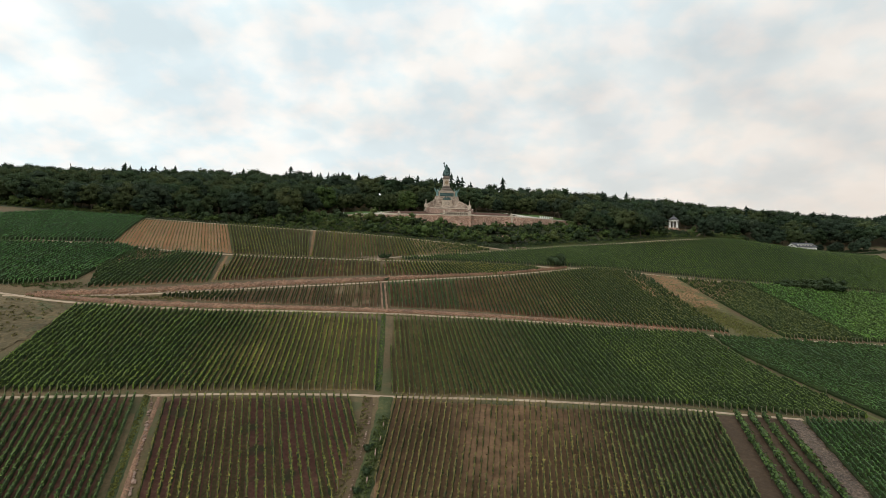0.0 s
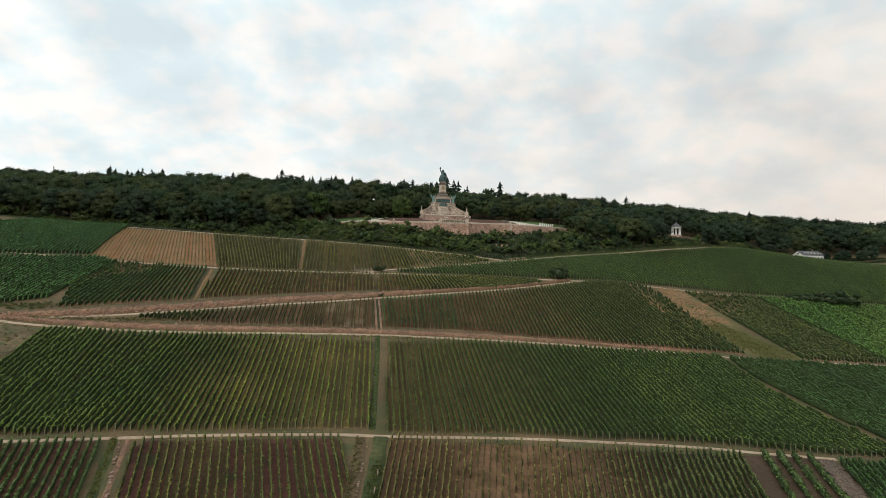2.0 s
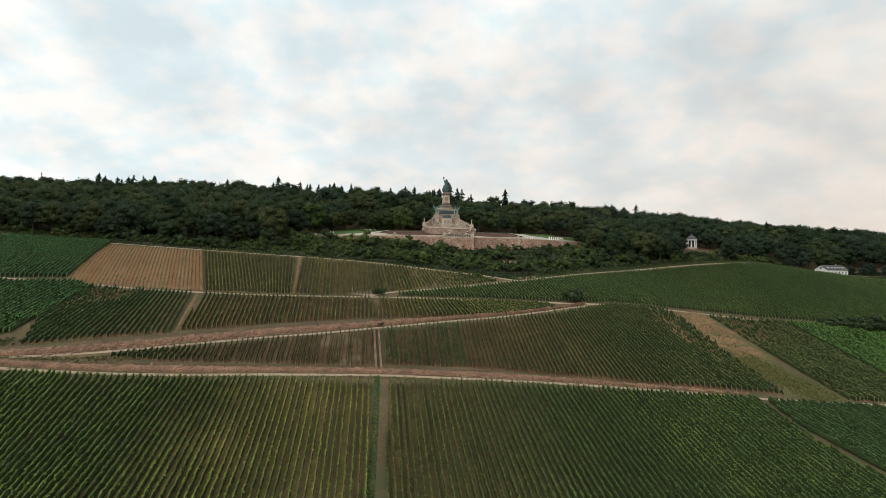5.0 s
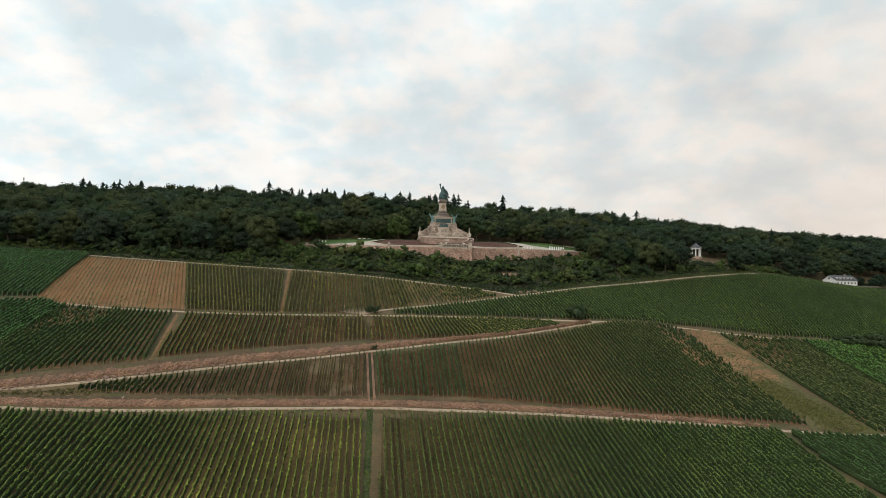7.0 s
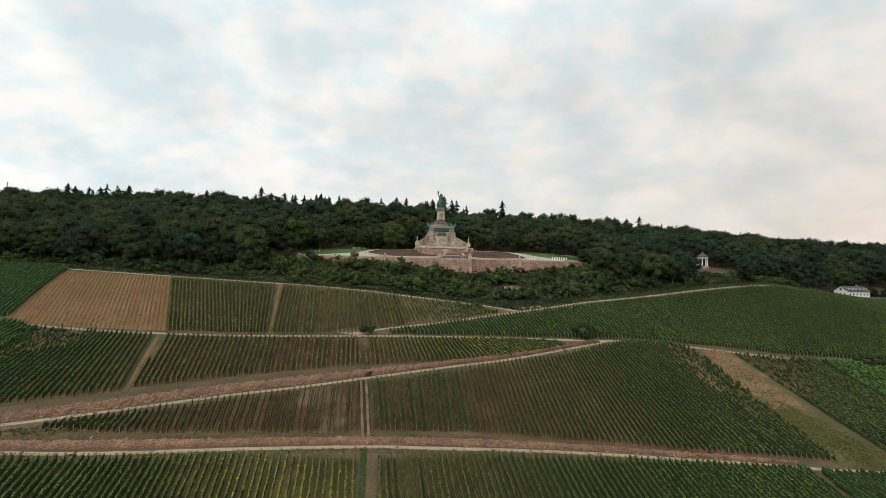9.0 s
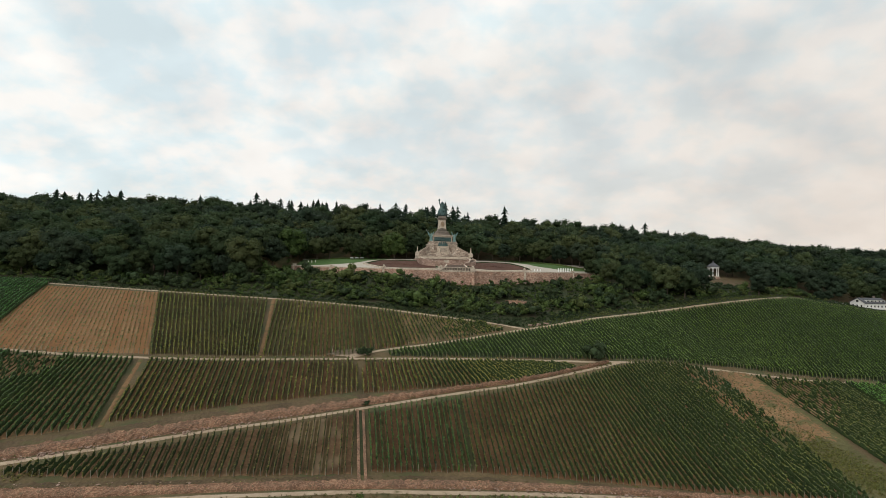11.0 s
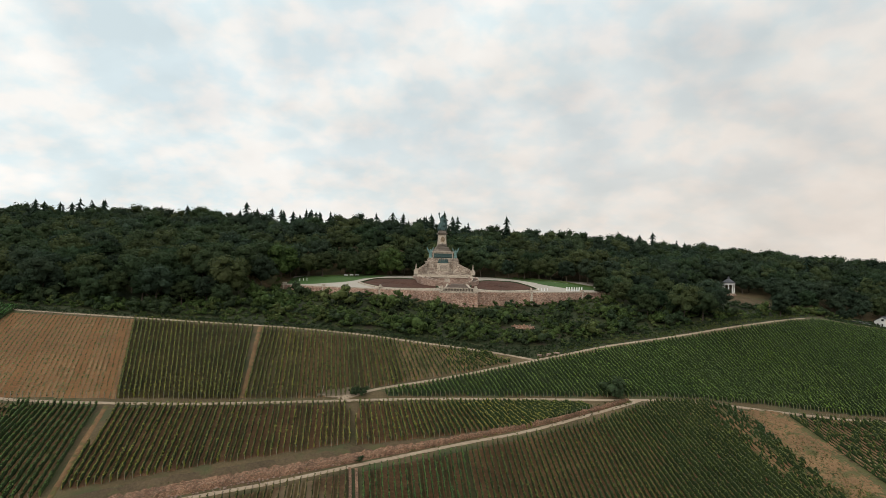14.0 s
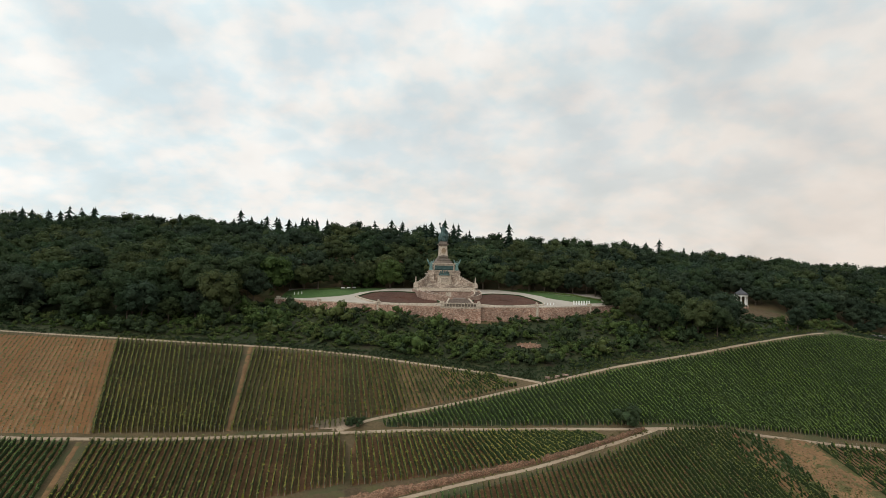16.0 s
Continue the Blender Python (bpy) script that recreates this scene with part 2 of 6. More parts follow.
M_VINE_DARK = material("vine_leaves_dark", [(0.02247, 0.05012, 0.009157), (0.04944, 0.08951, 0.01526), (0.0955, 0.1373, 0.02747)], 1.6, 0.03, rough=0.55, spread=0.12, island=0.75, bump=0.7, thin=0.12)
M_VINE_PALE = material("vine_leaves_pale", [(0.0475, 0.0484, 0.01232), (0.095, 0.088, 0.022), (0.1615, 0.132, 0.04048)], 1.6, 0.03, rough=0.6, spread=0.18, island=0.75, bump=0.7, thin=0.12)
M_VINE_EDGE = material("vine_leaves_yellow", [(0.0693, 0.06864, 0.0168), (0.1449, 0.1246, 0.0312), (0.2394, 0.1795, 0.0552)], 1.6, 0.03, rough=0.6, spread=0.18, island=0.75, bump=0.7, thin=0.12, drift=((0.5, 0.75, 0.65), 0, 35, 60))
M_VINE_DEEP = material("vine_leaves_deep", [(0.0119, 0.03705, 0.0064), (0.02745, 0.07163, 0.01097), (0.05672, 0.11726, 0.0183)], 1.6, 0.03, rough=0.55, spread=0.12, island=0.75, bump=0.7, thin=0.12)
M_VINE_BRIGHT = material("vine_leaves_bright", [(0.03331, 0.09257, 0.0121), (0.07362, 0.16394, 0.02015), (0.14903, 0.24113, 0.03494)], 1.2, 0.018, rough=0.55, spread=0.12, island=0.55, bump=0.7, thin=0.12, blotch=((0.085, 0.155, 0.022), 0.018, 0.52))
M_VINE_HILL = material("vine_leaves_hill", [(0.03512, 0.07266, 0.00909), (0.0776, 0.12873, 0.01517), (0.15703, 0.18956, 0.02625)], 1.2, 0.018, rough=0.55, spread=0.12, island=0.55, bump=0.7, thin=0.12, blotch=((0.075, 0.118, 0.019), 0.018, 0.5))
M_DRYBANK = material("dry_bank_grass", [(0.04032, 0.02705, 0.01285), (0.07776, 0.05152, 0.0257), (0.121, 0.08372, 0.04284)], 1.2, 0.08, bump=0.9, blotch=((0.075, 0.066, 0.025), 0.14, 0.55))
M_GRASS = material("grass_strip", [(0.012, 0.02, 0.006), (0.036, 0.047, 0.013), (0.09, 0.085, 0.03)], 0.9, 0.12, bump=1.0)
M_POST = material("grey_wood", [(0.12, 0.1, 0.075), (0.2, 0.17, 0.13), (0.3, 0.26, 0.2)], 4, 0.3)
M_LEAF = material("forest_leaves", [(0.04432, 0.08127, 0.04005), (0.03775, 0.05668, 0.02609), (0.04692, 0.05877, 0.02618)], 1.1, 0.03, rough=0.7, island=0.2, bump=0.6, thin=0.42, tree=0.27, spec=0.1)
M_LEAF_WARM = material("warm_leaves", [(0.06831, 0.09692, 0.04381), (0.05634, 0.07118, 0.02854), (0.06724, 0.07032, 0.0289)], 1.1, 0.03, rough=0.7, island=0.2, bump=0.6, thin=0.42, tree=0.27, spec=0.1)
M_LEAF_DEEP = material("deep_leaves", [(0.0405, 0.06894, 0.04358), (0.0328, 0.04901, 0.02868), (0.04206, 0.0528, 0.02891)], 1.1, 0.03, rough=0.7, island=0.2, bump=0.6, thin=0.42, tree=0.27, spec=0.1)
M_LEAF_LIGHT = material("light_leaves", [(0.02961, 0.05493, 0.01537), (0.04935, 0.07961, 0.02187), (0.08583, 0.1194, 0.03645)], 1.1, 0.03, rough=0.65, island=0.3, bump=1.0, thin=0.3, spec=0.1)
M_NEEDLE = material("needles", [(0.006188, 0.01406, 0.008938), (0.01182, 0.02307, 0.01348), (0.01969, 0.03488, 0.01857)], 1.4, 0.05, rough=0.75, island=0.25, bump=0.8, spec=0.1)
M_BRAMBLE = material("brambles", [(0.0108, 0.0165, 0.005775), (0.027, 0.03465, 0.01073), (0.063, 0.06187, 0.0231)], 0.9, 0.06, bump=1.0, blotch=((0.035, 0.028, 0.015), 0.12, 0.58))
M_SCRUB = material("scrub_leaves", [(0.0402, 0.07204, 0.02409), (0.06317, 0.09577, 0.02783), (0.10101, 0.12031, 0.04037)], 1.2, 0.04, rough=0.65, island=0.4, bump=1.0, thin=0.3, spec=0.1)
M_SCRUB_PALE = material("pale_scrub", [(0.0439, 0.06368, 0.02159), (0.08152, 0.1042, 0.03322), (0.138, 0.1448, 0.05647)], 1.2, 0.04, rough=0.65, island=0.4, bump=1.0, thin=0.3, spec=0.1)
M_SCRUB_DARK = material("dark_scrub", [(0.02283, 0.04333, 0.02128), (0.037, 0.05606, 0.02479), (0.06002, 0.07262, 0.03491)], 1.2, 0.04, rough=0.65, island=0.4, bump=1.0, thin=0.3, spec=0.1)
M_BARK = material("bark", [(0.04, 0.03, 0.022), (0.08, 0.062, 0.045), (0.13, 0.1, 0.075)], 3, 0.3)
M_ROCK = material("rock", [(0.12, 0.08, 0.06), (0.23, 0.155, 0.12), (0.36, 0.26, 0.2)], 1.2, 0.2, bump=0.9, island=0.2)


def rubble(name, tones, joint, cell, rough=0.9):
    """Walling of rough stones: one tone a stone, dark recessed joints."""
    m = bpy.data.materials.new(name)
    m.use_nodes = True
    n, k = m.node_tree.nodes, m.node_tree.links
    p = n["Principled BSDF"]
    geo = n.new("ShaderNodeNewGeometry")
    size = n.new("ShaderNodeVectorMath")
    size.operation = "MULTIPLY"
    size.inputs[1].default_value = (1 / cell, 1 / cell, 1.5 / cell)
    k.new(geo.outputs["Position"], size.inputs[0])
    tone, edge, stain = n.new("ShaderNodeTexVoronoi"), n.new("ShaderNodeTexVoronoi"), n.new("ShaderNodeTexNoise")
    edge.feature = "DISTANCE_TO_EDGE"
    for tex in (tone, edge):
        tex.inputs["Scale"].default_value = 1.0
        k.new(size.outputs[0], tex.inputs["Vector"])
    stain.inputs["Scale"].default_value, stain.inputs["Detail"].default_value = 0.18, 5.0
    k.new(geo.outputs["Position"], stain.inputs["Vector"])
    grey = n.new("ShaderNodeSeparateColor")
    k.new(tone.outputs["Color"], grey.inputs[0])
    ramp = n.new("ShaderNodeValToRGB")
    while len(ramp.color_ramp.elements) < len(tones):
        ramp.color_ramp.elements.new(0.5)
    for i, (e, c) in enumerate(zip(ramp.color_ramp.elements, tones)):
        e.position, e.color = i / (len(tones) - 1), (*c, 1)
    k.new(grey.outputs[0], ramp.inputs[0])
    gap = n.new("ShaderNodeMapRange")
    gap.inputs["From Max"].default_value, gap.inputs["To Min"].default_value, gap.inputs["To Max"].default_value = 0.07, 1.0, 0.0
    k.new(edge.outputs["Distance"], gap.inputs["Value"])
    mix, soil = n.new("ShaderNodeMix"), n.new("ShaderNodeMix")
    mix.data_type = soil.data_type = "RGBA"
    soil.blend_type = "MULTIPLY"
    mix.inputs["B"].default_value = (*joint, 1)
    k.new(gap.outputs[0], mix.inputs["Factor"])
    k.new(ramp.outputs[0], mix.inputs["A"])
    dirt = n.new("ShaderNodeMapRange")
    dirt.inputs["From Min"].default_value, dirt.inputs["From Max"].default_value, dirt.inputs["To Min"].default_value = 0.35, 0.65, 0.6
    k.new(stain.outputs["Fac"], dirt.inputs["Value"])
    soil.inputs["Factor"].default_value = 1.0
    k.new(mix.outputs["Result"], soil.inputs["A"])
    k.new(dirt.outputs[0], soil.inputs["B"])
    k.new(soil.outputs["Result"], p.inputs["Base Color"])
    p.inputs["Roughness"].default_value = rough
    b = n.new("ShaderNodeBump")
    b.inputs["Strength"].default_value, b.inputs["Distance"].default_value = 0.8, 0.08
    k.new(edge.outputs["Distance"], b.inputs["Height"])
    k.new(b.outputs[0], p.inputs["Normal"])
    return m


M_BANK = rubble("dry_stones", [(0.12, 0.058, 0.03), (0.21, 0.106, 0.058), (0.33, 0.182, 0.11), (0.1, 0.072, 0.033)], (0.095, 0.049, 0.027), 0.34)
M_BANK_DARK = rubble("earthy_stones", [(0.05, 0.032, 0.02), (0.09, 0.06, 0.04), (0.17, 0.115, 0.08), (0.045, 0.034, 0.02)], (0.035, 0.023, 0.014), 0.4)
M_RUBBLE = rubble("rubble_wall", [(0.28, 0.145, 0.1), (0.48, 0.28, 0.195), (0.64, 0.44, 0.33), (0.36, 0.235, 0.17)], (0.1, 0.063, 0.047), 0.7)
M_ASHLAR = rubble("ashlar", [(0.3, 0.225, 0.17), (0.47, 0.375, 0.295), (0.62, 0.52, 0.42), (0.36, 0.26, 0.2)], (0.13, 0.1, 0.08), 1.3)
M_STONE = material("sandstone", [(0.27, 0.215, 0.165), (0.46, 0.385, 0.305), (0.62, 0.53, 0.43)], 1.2, 0.15, bump=0.5, blotch=((0.15, 0.122, 0.096), 1.7, 0.55))
M_STONE_DARK = material("weathered_stone", [(0.09, 0.075, 0.06), (0.17, 0.14, 0.115), (0.3, 0.25, 0.205)], 1.3, 0.2, bump=0.6)
M_BRONZE = material("bronze_patina", [(0.06, 0.12, 0.115), (0.13, 0.22, 0.205), (0.25, 0.37, 0.34)], 2.0, 0.5, rough=0.55, metal=0.35, bump=0.3)
M_BRONZE_DARK = material("dark_bronze", [(0.03, 0.055, 0.052), (0.055, 0.095, 0.09), (0.11, 0.17, 0.16)], 2.0, 0.5, rough=0.5, metal=0.4, bump=0.5)
M_GOLD = material("gilt_relief", [(0.18, 0.13, 0.08), (0.28, 0.2, 0.13), (0.4, 0.31, 0.2)], 3.0, 0.5, bump=0.7)
M_GRAVEL = material("gravel", [(0.2805, 0.2422, 0.1997), (0.357, 0.3145, 0.2635), (0.425, 0.3825, 0.323)], 1.5, 0.06, bump=0.3)
M_LAWN = material("lawn", [(0.03, 0.062, 0.013), (0.045, 0.088, 0.02), (0.07, 0.115, 0.03)], 0.6, 0.05)
M_HEATH = material("red_bed", [(0.042, 0.0195, 0.0115), (0.068, 0.029, 0.0175), (0.1, 0.044, 0.026)], 1.3, 0.08, bump=0.8)
M_WHITE = material("white_paint", [(0.62, 0.61, 0.58), (0.74, 0.73, 0.7), (0.82, 0.81, 0.78)], 1.5, 0.2, rough=0.7, bump=0.1)
M_SLATE = material("slate_roof", [(0.035, 0.035, 0.04), (0.06, 0.06, 0.066), (0.1, 0.1, 0.105)], 2.5, 0.3, rough=0.6, bump=0.5)
M_GLASS = material("dark_pane", [(0.01, 0.012, 0.014), (0.015, 0.018, 0.02), (0.03, 0.034, 0.036)], 1.0, 0.3, rough=0.12, bump=0.0, spec=0.5)
M_CAR = material("white_lacquer", [(0.6, 0.6, 0.6), (0.7, 0.7, 0.7), (0.76, 0.76, 0.76)], 1.0, 0.3, rough=0.25, bump=0.0, spec=0.5)
M_TYRE = material("tyre", [(0.012, 0.012, 0.012), (0.02, 0.02, 0.02), (0.03, 0.03, 0.03)], 3.0, 0.3)


# ---- lie of the land ----
def step(a, b, v):
    v = np.clip((v - a) / (b - a), 0, 1)
    return v * v * (3 - 2 * v)


def bounded(v, low, high, k):
    return low + k * np.logaddexp(0, (v - low) / k) - k * np.logaddexp(0, (v - high) / k)


def slope(x, y):
    """The vineyard hill as a cubic surface, joined to the wooded ridge behind it."""
    x, y = np.asarray(x, float), np.asarray(y, float)
    u, v = bounded(x, -330, 330, 15) / 200, (bounded(y, 60, 440, 10) - 270) / 130
    z = 47.03 + 38.19 * v + 0.95 * v**2 - 2.35 * v**3
    z = z + u * (-11.53 + 0.41 * v + 6.6 * v**2) + u**2 * (0.65 - 0.81 * v) - 1.21 * u**3
    z = z + 0.25 * (np.minimum(y, 60) - 60)
    xx = bounded(x, -150, 430, 20)
    ridge = 96 + 0.21 * (bounded(y, 300, 600, 15) - 430) - np.where(xx > 0, 0.05, 0.035) * xx - 0.00003 * np.maximum(xx, 0) ** 2
    z = z + (ridge - z) * step(390, 438 + 0.5 * np.maximum(x - 150, 0), y)
    return z - 9 * np.exp(-(((x - 300) / 60) ** 2) - ((y - 450) / 38) ** 2)


WALL_TOP = 96.4
WALL_LINE = [(-96, 449), (-68, 434), (-34, 421), (0.5, 414.5), (19, 414), (50.6, 418), (70, 426), (84, 434.5), (101, 445)]


def wall_y(x):
    """The curve of the terrace's front wall, in plan."""
    return np.interp(x, [p[0] for p in WALL_LINE], [p[1] for p in WALL_LINE])


def terrace_height(x, y):
    x, y = np.asarray(x, float), np.asarray(y, float)
    d = y - wall_y(x)
    # the sunk court between the two curved stairs
    along, back = 0.99 * (x - 2.3) + 0.139 * (y - 449), 0.99 * (y - 449) - 0.139 * (x - 2.3)
    court = (((along - 2) / 13.5) ** 2 + ((back + 13) / 14) ** 2 < 1) & (back < -12)
    d = np.where(court, np.minimum(d, 4), d)
    return WALL_TOP - 0.3 + 0.2 * np.clip(d, 0, 24) + 0.06 * np.maximum(d - 24, 0)


def in_terrace(x, y):
    """1 on the terrace in front of the monument, 0 outside, with soft sides and back."""
    x, y = np.asarray(x, float), np.asarray(y, float)
    return np.clip((y - wall_y(x) + 0.2) / 1.0, 0, 1) * (1 - step(474, 500, y)) * (1 - step(94, 112, np.abs(x - 2)))


def ground(x, y):
    z = slope(x, y)
    # the slope is cut back at the foot of the terrace wall
    d = wall_y(x) - np.asarray(y, float)
    near_wall = step(-128, -94, x) * (1 - step(103, 120, x)) * (1 - step(30, 48, d)) * step(-2, -0.5, d)
    z = z + (np.minimum(z, WALL_TOP - 4.2 - 0.12 * np.clip(d, 0, 60)) - z) * near_wall
    return z + (terrace_height(x, y) - 0.35 - z) * in_terrace(x, y)


def height(x, y):
    return float(ground(x, y))


# ---- helpers for meshes ----
def linked(name, verts, faces, mat, parent=None, label="", smooth=False):
    me = bpy.data.meshes.new(name)
    me.from_pydata([tuple(v) for v in verts], [], [tuple(f) for f in faces])
    for one in mat if isinstance(mat, (list, tuple)) else [mat]:
        me.materials.append(one)
    if smooth:
        me.polygons.foreach_set("use_smooth", [True] * len(me.polygons))
    ob = new(name, me)
    if parent:
        ob.parent = parent
    return tagged(ob, label)


def part(name, bm, mat, parent=None, label="", smooth=False):
    me = bpy.data.meshes.new(name)
    bm.to_mesh(me)
    bm.free()
    me.materials.append(mat)
    if smooth:
        me.polygons.foreach_set("use_smooth", [True] * len(me.polygons))
    ob = new(name, me)
    if parent:
        ob.parent = parent
    return tagged(ob, label)


def empty(name, m, label, category, group="", kind=""):
    ob = new(name)
    ob.empty_display_size = 0.5
    ob.matrix_world = m
    return tagged(ob, label, category, group, kind)


def inside(poly, x, y):
    x, y = np.asarray(x, float), np.asarray(y, float)
    hit = np.zeros(x.shape, bool)
    for (x0, y0), (x1, y1) in zip(poly, poly[1:] + poly[:1]):
        cross = (y0 > y) != (y1 > y)
        hit ^= cross & (x < (x1 - x0) * (y - y0) / ((y1 - y0) or 1e-9) + x0)
    return hit


def smooth_line(points, gap=2.0):
    """Catmull-Rom through the points, at even steps."""
    p = np.array([points[0], *points, points[-1]], float)
    out = []
    for a, b, c, d in zip(p, p[1:], p[2:], p[3:]):
        n = max(2, int(np.hypot(*(c - b)) / gap))
        for s in np.arange(n) / n:
            out.append(0.5 * (2 * b + (c - a) * s + (2 * a - 5 * b + 4 * c - d) * s**2 + (3 * b - a - 3 * c + d) * s**3))
    return np.array(out + [p[-1]])


# ---- ground sheet ----
def ground_sheet():
    xs = np.concatenate([np.linspace(-3000, -480, 22)[:-1], np.arange(-480, 480.1, 4), np.linspace(480, 3000, 22)[1:]])
    ys = np.concatenate([np.linspace(-2000, 60, 24)[:-1], np.arange(60, 392, 4), np.arange(392, 500, 2), np.arange(500, 700, 6), np.linspace(700, 3500, 24)])
    gx, gy = np.meshgrid(xs, ys)
    gz = ground(gx, gy)
    far = step(600, 3000, np.hypot(gx, gy - 300))
    gz = gz * (1 - far) + 40 * far
    w, h = len(xs), len(ys)
    idx = np.arange(w * h).reshape(h, w)
    faces = np.stack([idx[:-1, :-1], idx[:-1, 1:], idx[1:, 1:], idx[1:, :-1]], -1).reshape(-1, 4)
    ob = linked("ground", np.stack([gx, gy, gz], -1).reshape(-1, 3), faces.tolist(), M_GROUND, smooth=True)
    tagged(ob, "hillside of dry grass and earth rising to a wooded ridge", "ground", kind="structure")


ground_sheet()


def ribbon(name, points, width, mat, label, lift=0.12, category="road"):
    line = smooth_line(points)
    side = np.gradient(line, axis=0)
    side = np.stack([-side[:, 1], side[:, 0]], -1) / np.maximum(np.hypot(*side.T), 1e-6)[:, None]
    rng = np.random.default_rng(len(points) * 7 + int(abs(points[0][0])))
    verts, faces = [], []
    for i, (p, s) in enumerate(zip(line, side)):
        w = width * (0.5 + 0.035 * rng.normal())
        for j, f in enumerate((-1.25, -1, 0, 1, 1.25)):
            q = p + s * f * w
            verts.append((q[0], q[1], height(*q) + (lift if abs(f) <= 1 else -0.1) + (0.03 if f == 0 else 0)))
            if i and j:
                a = (i - 1) * 5 + j - 1
                faces.append((a, a + 1, a + 6, a + 5))
    return tagged(linked(name, verts, faces, mat, smooth=True), label, category, kind="structure")


def bank(name, low, high, label, wall=1.1, share=0.55):
    """A dry-stone wall above the track, and the rough grassy bank behind it. share: how much of the width is stone."""
    a, b = smooth_line(low, 0.9), smooth_line(high, 0.9)
    n = max(len(a), len(b))
    a, b = (q[np.round(np.linspace(0, len(q) - 1, n)).astype(int)] for q in (a, b))
    rng = np.random.default_rng(n)
    profile = [(0, -0.1), (0.05, 0.55), (0.12, 0.9), (0.35 * share / 0.55, 1.05), (share, 1.15), (share + 0.03, 0.55), (share + 0.2, 0.6), (0.9, 0.45), (1, -0.1)]
    verts = []
    for p, q in zip(a, b):
        tall = wall * rng.uniform(0.8, 1.15)
        for c, (s, up) in enumerate(profile):
            inner = 0 < c < len(profile) - 1
            e = p + (q - p) * (s + (0.02 if c < 5 else 0.04) * rng.normal() * inner)
            verts.append((e[0], e[1], height(*e) + (up * tall * (1 + 0.12 * rng.normal()) if inner else up)))
    w = len(profile)
    faces = [(i * w + j, i * w + j + 1, (i + 1) * w + j + 1, (i + 1) * w + j) for i in range(n - 1) for j in range(w - 1)]
    ob = linked(name, verts, faces, [M_BANK, M_DRYBANK])
    ob.data.polygons.foreach_set("material_index", [0 if j < 4 else 1 for i in range(n - 1) for j in range(w - 1)])
    return tagged(ob, label, "bank", kind="structure")


def patch(name, poly, mat, label, cell=1.5, lift=0.08, rough=0.05, category="ground", kind="structure", ragged=0.0):
    """A draped piece of ground with an uneven edge."""
    rng = np.random.default_rng(len(poly) + int(abs(poly[0][0] * 10)))
    p = np.array(poly, float)
    xs, ys = np.arange(p[:, 0].min(), p[:, 0].max() + cell, cell), np.arange(p[:, 1].min(), p[:, 1].max() + cell, cell)
    gx, gy = np.meshgrid(xs, ys)
    gx, gy = gx + rng.uniform(-0.3, 0.3, gx.shape) * cell, gy + rng.uniform(-0.3, 0.3, gy.shape) * cell
    gz = ground(gx, gy) + lift + rng.uniform(0, 1, gx.shape) * rough
    h, w = gx.shape
    idx = np.arange(w * h).reshape(h, w)
    cx, cy = [(g[:-1, :-1] + g[1:, 1:]) / 2 for g in (gx, gy)]
    if ragged:
        drift = np.array([[noise.noise_vector(Vector((u * 0.13, v * 0.13, 7.0))) for u, v in zip(ru, rv)] for ru, rv in zip(cx, cy)])
        cx, cy = cx + ragged * (1.6 * drift[..., 0] + rng.normal(0, 0.35, cx.shape)), cy + ragged * (1.6 * drift[..., 1] + rng.normal(0, 0.35, cy.shape))
    keep = inside([tuple(q) for q in poly], cx, cy)
    faces = np.stack([idx[:-1, :-1], idx[:-1, 1:], idx[1:, 1:], idx[1:, :-1]], -1)[keep]
    used, where = np.unique(faces, return_inverse=True)
    verts = np.stack([gx, gy, gz], -1).reshape(-1, 3)[used]
    ob = linked(name, verts, where.reshape(-1, 4).tolist(), mat)
    return tagged(ob, label, category, kind=kind)

# ---- tracks and banks ----
ribbon("track_1", [(-172, 143), (-146, 149), (-120, 154), (-85, 160), (-62, 164), (-30, 168), (-13, 169), (21, 171.8), (47, 172.8), (74, 173), (91, 172), (111, 171.3)], 1.0, M_ROAD,
       "narrow sandy farm track between vine rows", category="track")
ribbon("track_2", [(-215, 222), (-175, 221), (-153, 219), (-129, 220), (-108, 222), (-87, 225), (-60, 230), (-23, 235.6), (-6, 237), (19, 239), (45, 240.3), (72, 240.8), (100, 241.2), (129, 241.3), (153, 243.5), (179, 246), (210, 249), (260, 256)], 1.25, M_ROAD,
       "sandy farm track under a stony bank", category="track")
ribbon("track_3", [(-172, 219), (-150, 225), (-127, 232.5), (-102, 243.5), (-72, 257), (-52, 265), (-29.5, 275), (-18, 280), (4, 289.6), (28, 299.5), (54.6, 313), (70, 321), (77, 325)], 1.2, M_ROAD,
       "sandy farm track climbing across the vineyard slope", category="track")
ribbon("track_4", [(-260, 284), (-215, 290), (-176, 294), (-137, 295.4), (-112, 298), (-88, 301), (-63, 305.5), (-37, 310.3), (-19, 313.5), (1, 316.5), (42, 321.3), (64, 323.6), (81, 325.7), (96, 326.2), (111, 325.8), (127, 324.2), (147, 322.5), (170, 322), (230, 326)], 1.3, M_ROAD,
       "sandy farm track along a terrace of vines", category="track")
ribbon("track_5", [(-38, 311), (-28.7, 318.5), (-19, 323.5), (2, 333), (25, 345), (40.6, 353), (64.5, 365), (81, 373), (113, 385.5), (148, 399.5), (184, 414), (215, 428)], 1.25, M_ROAD,
       "narrow sandy path climbing between vines and scrub", category="path")
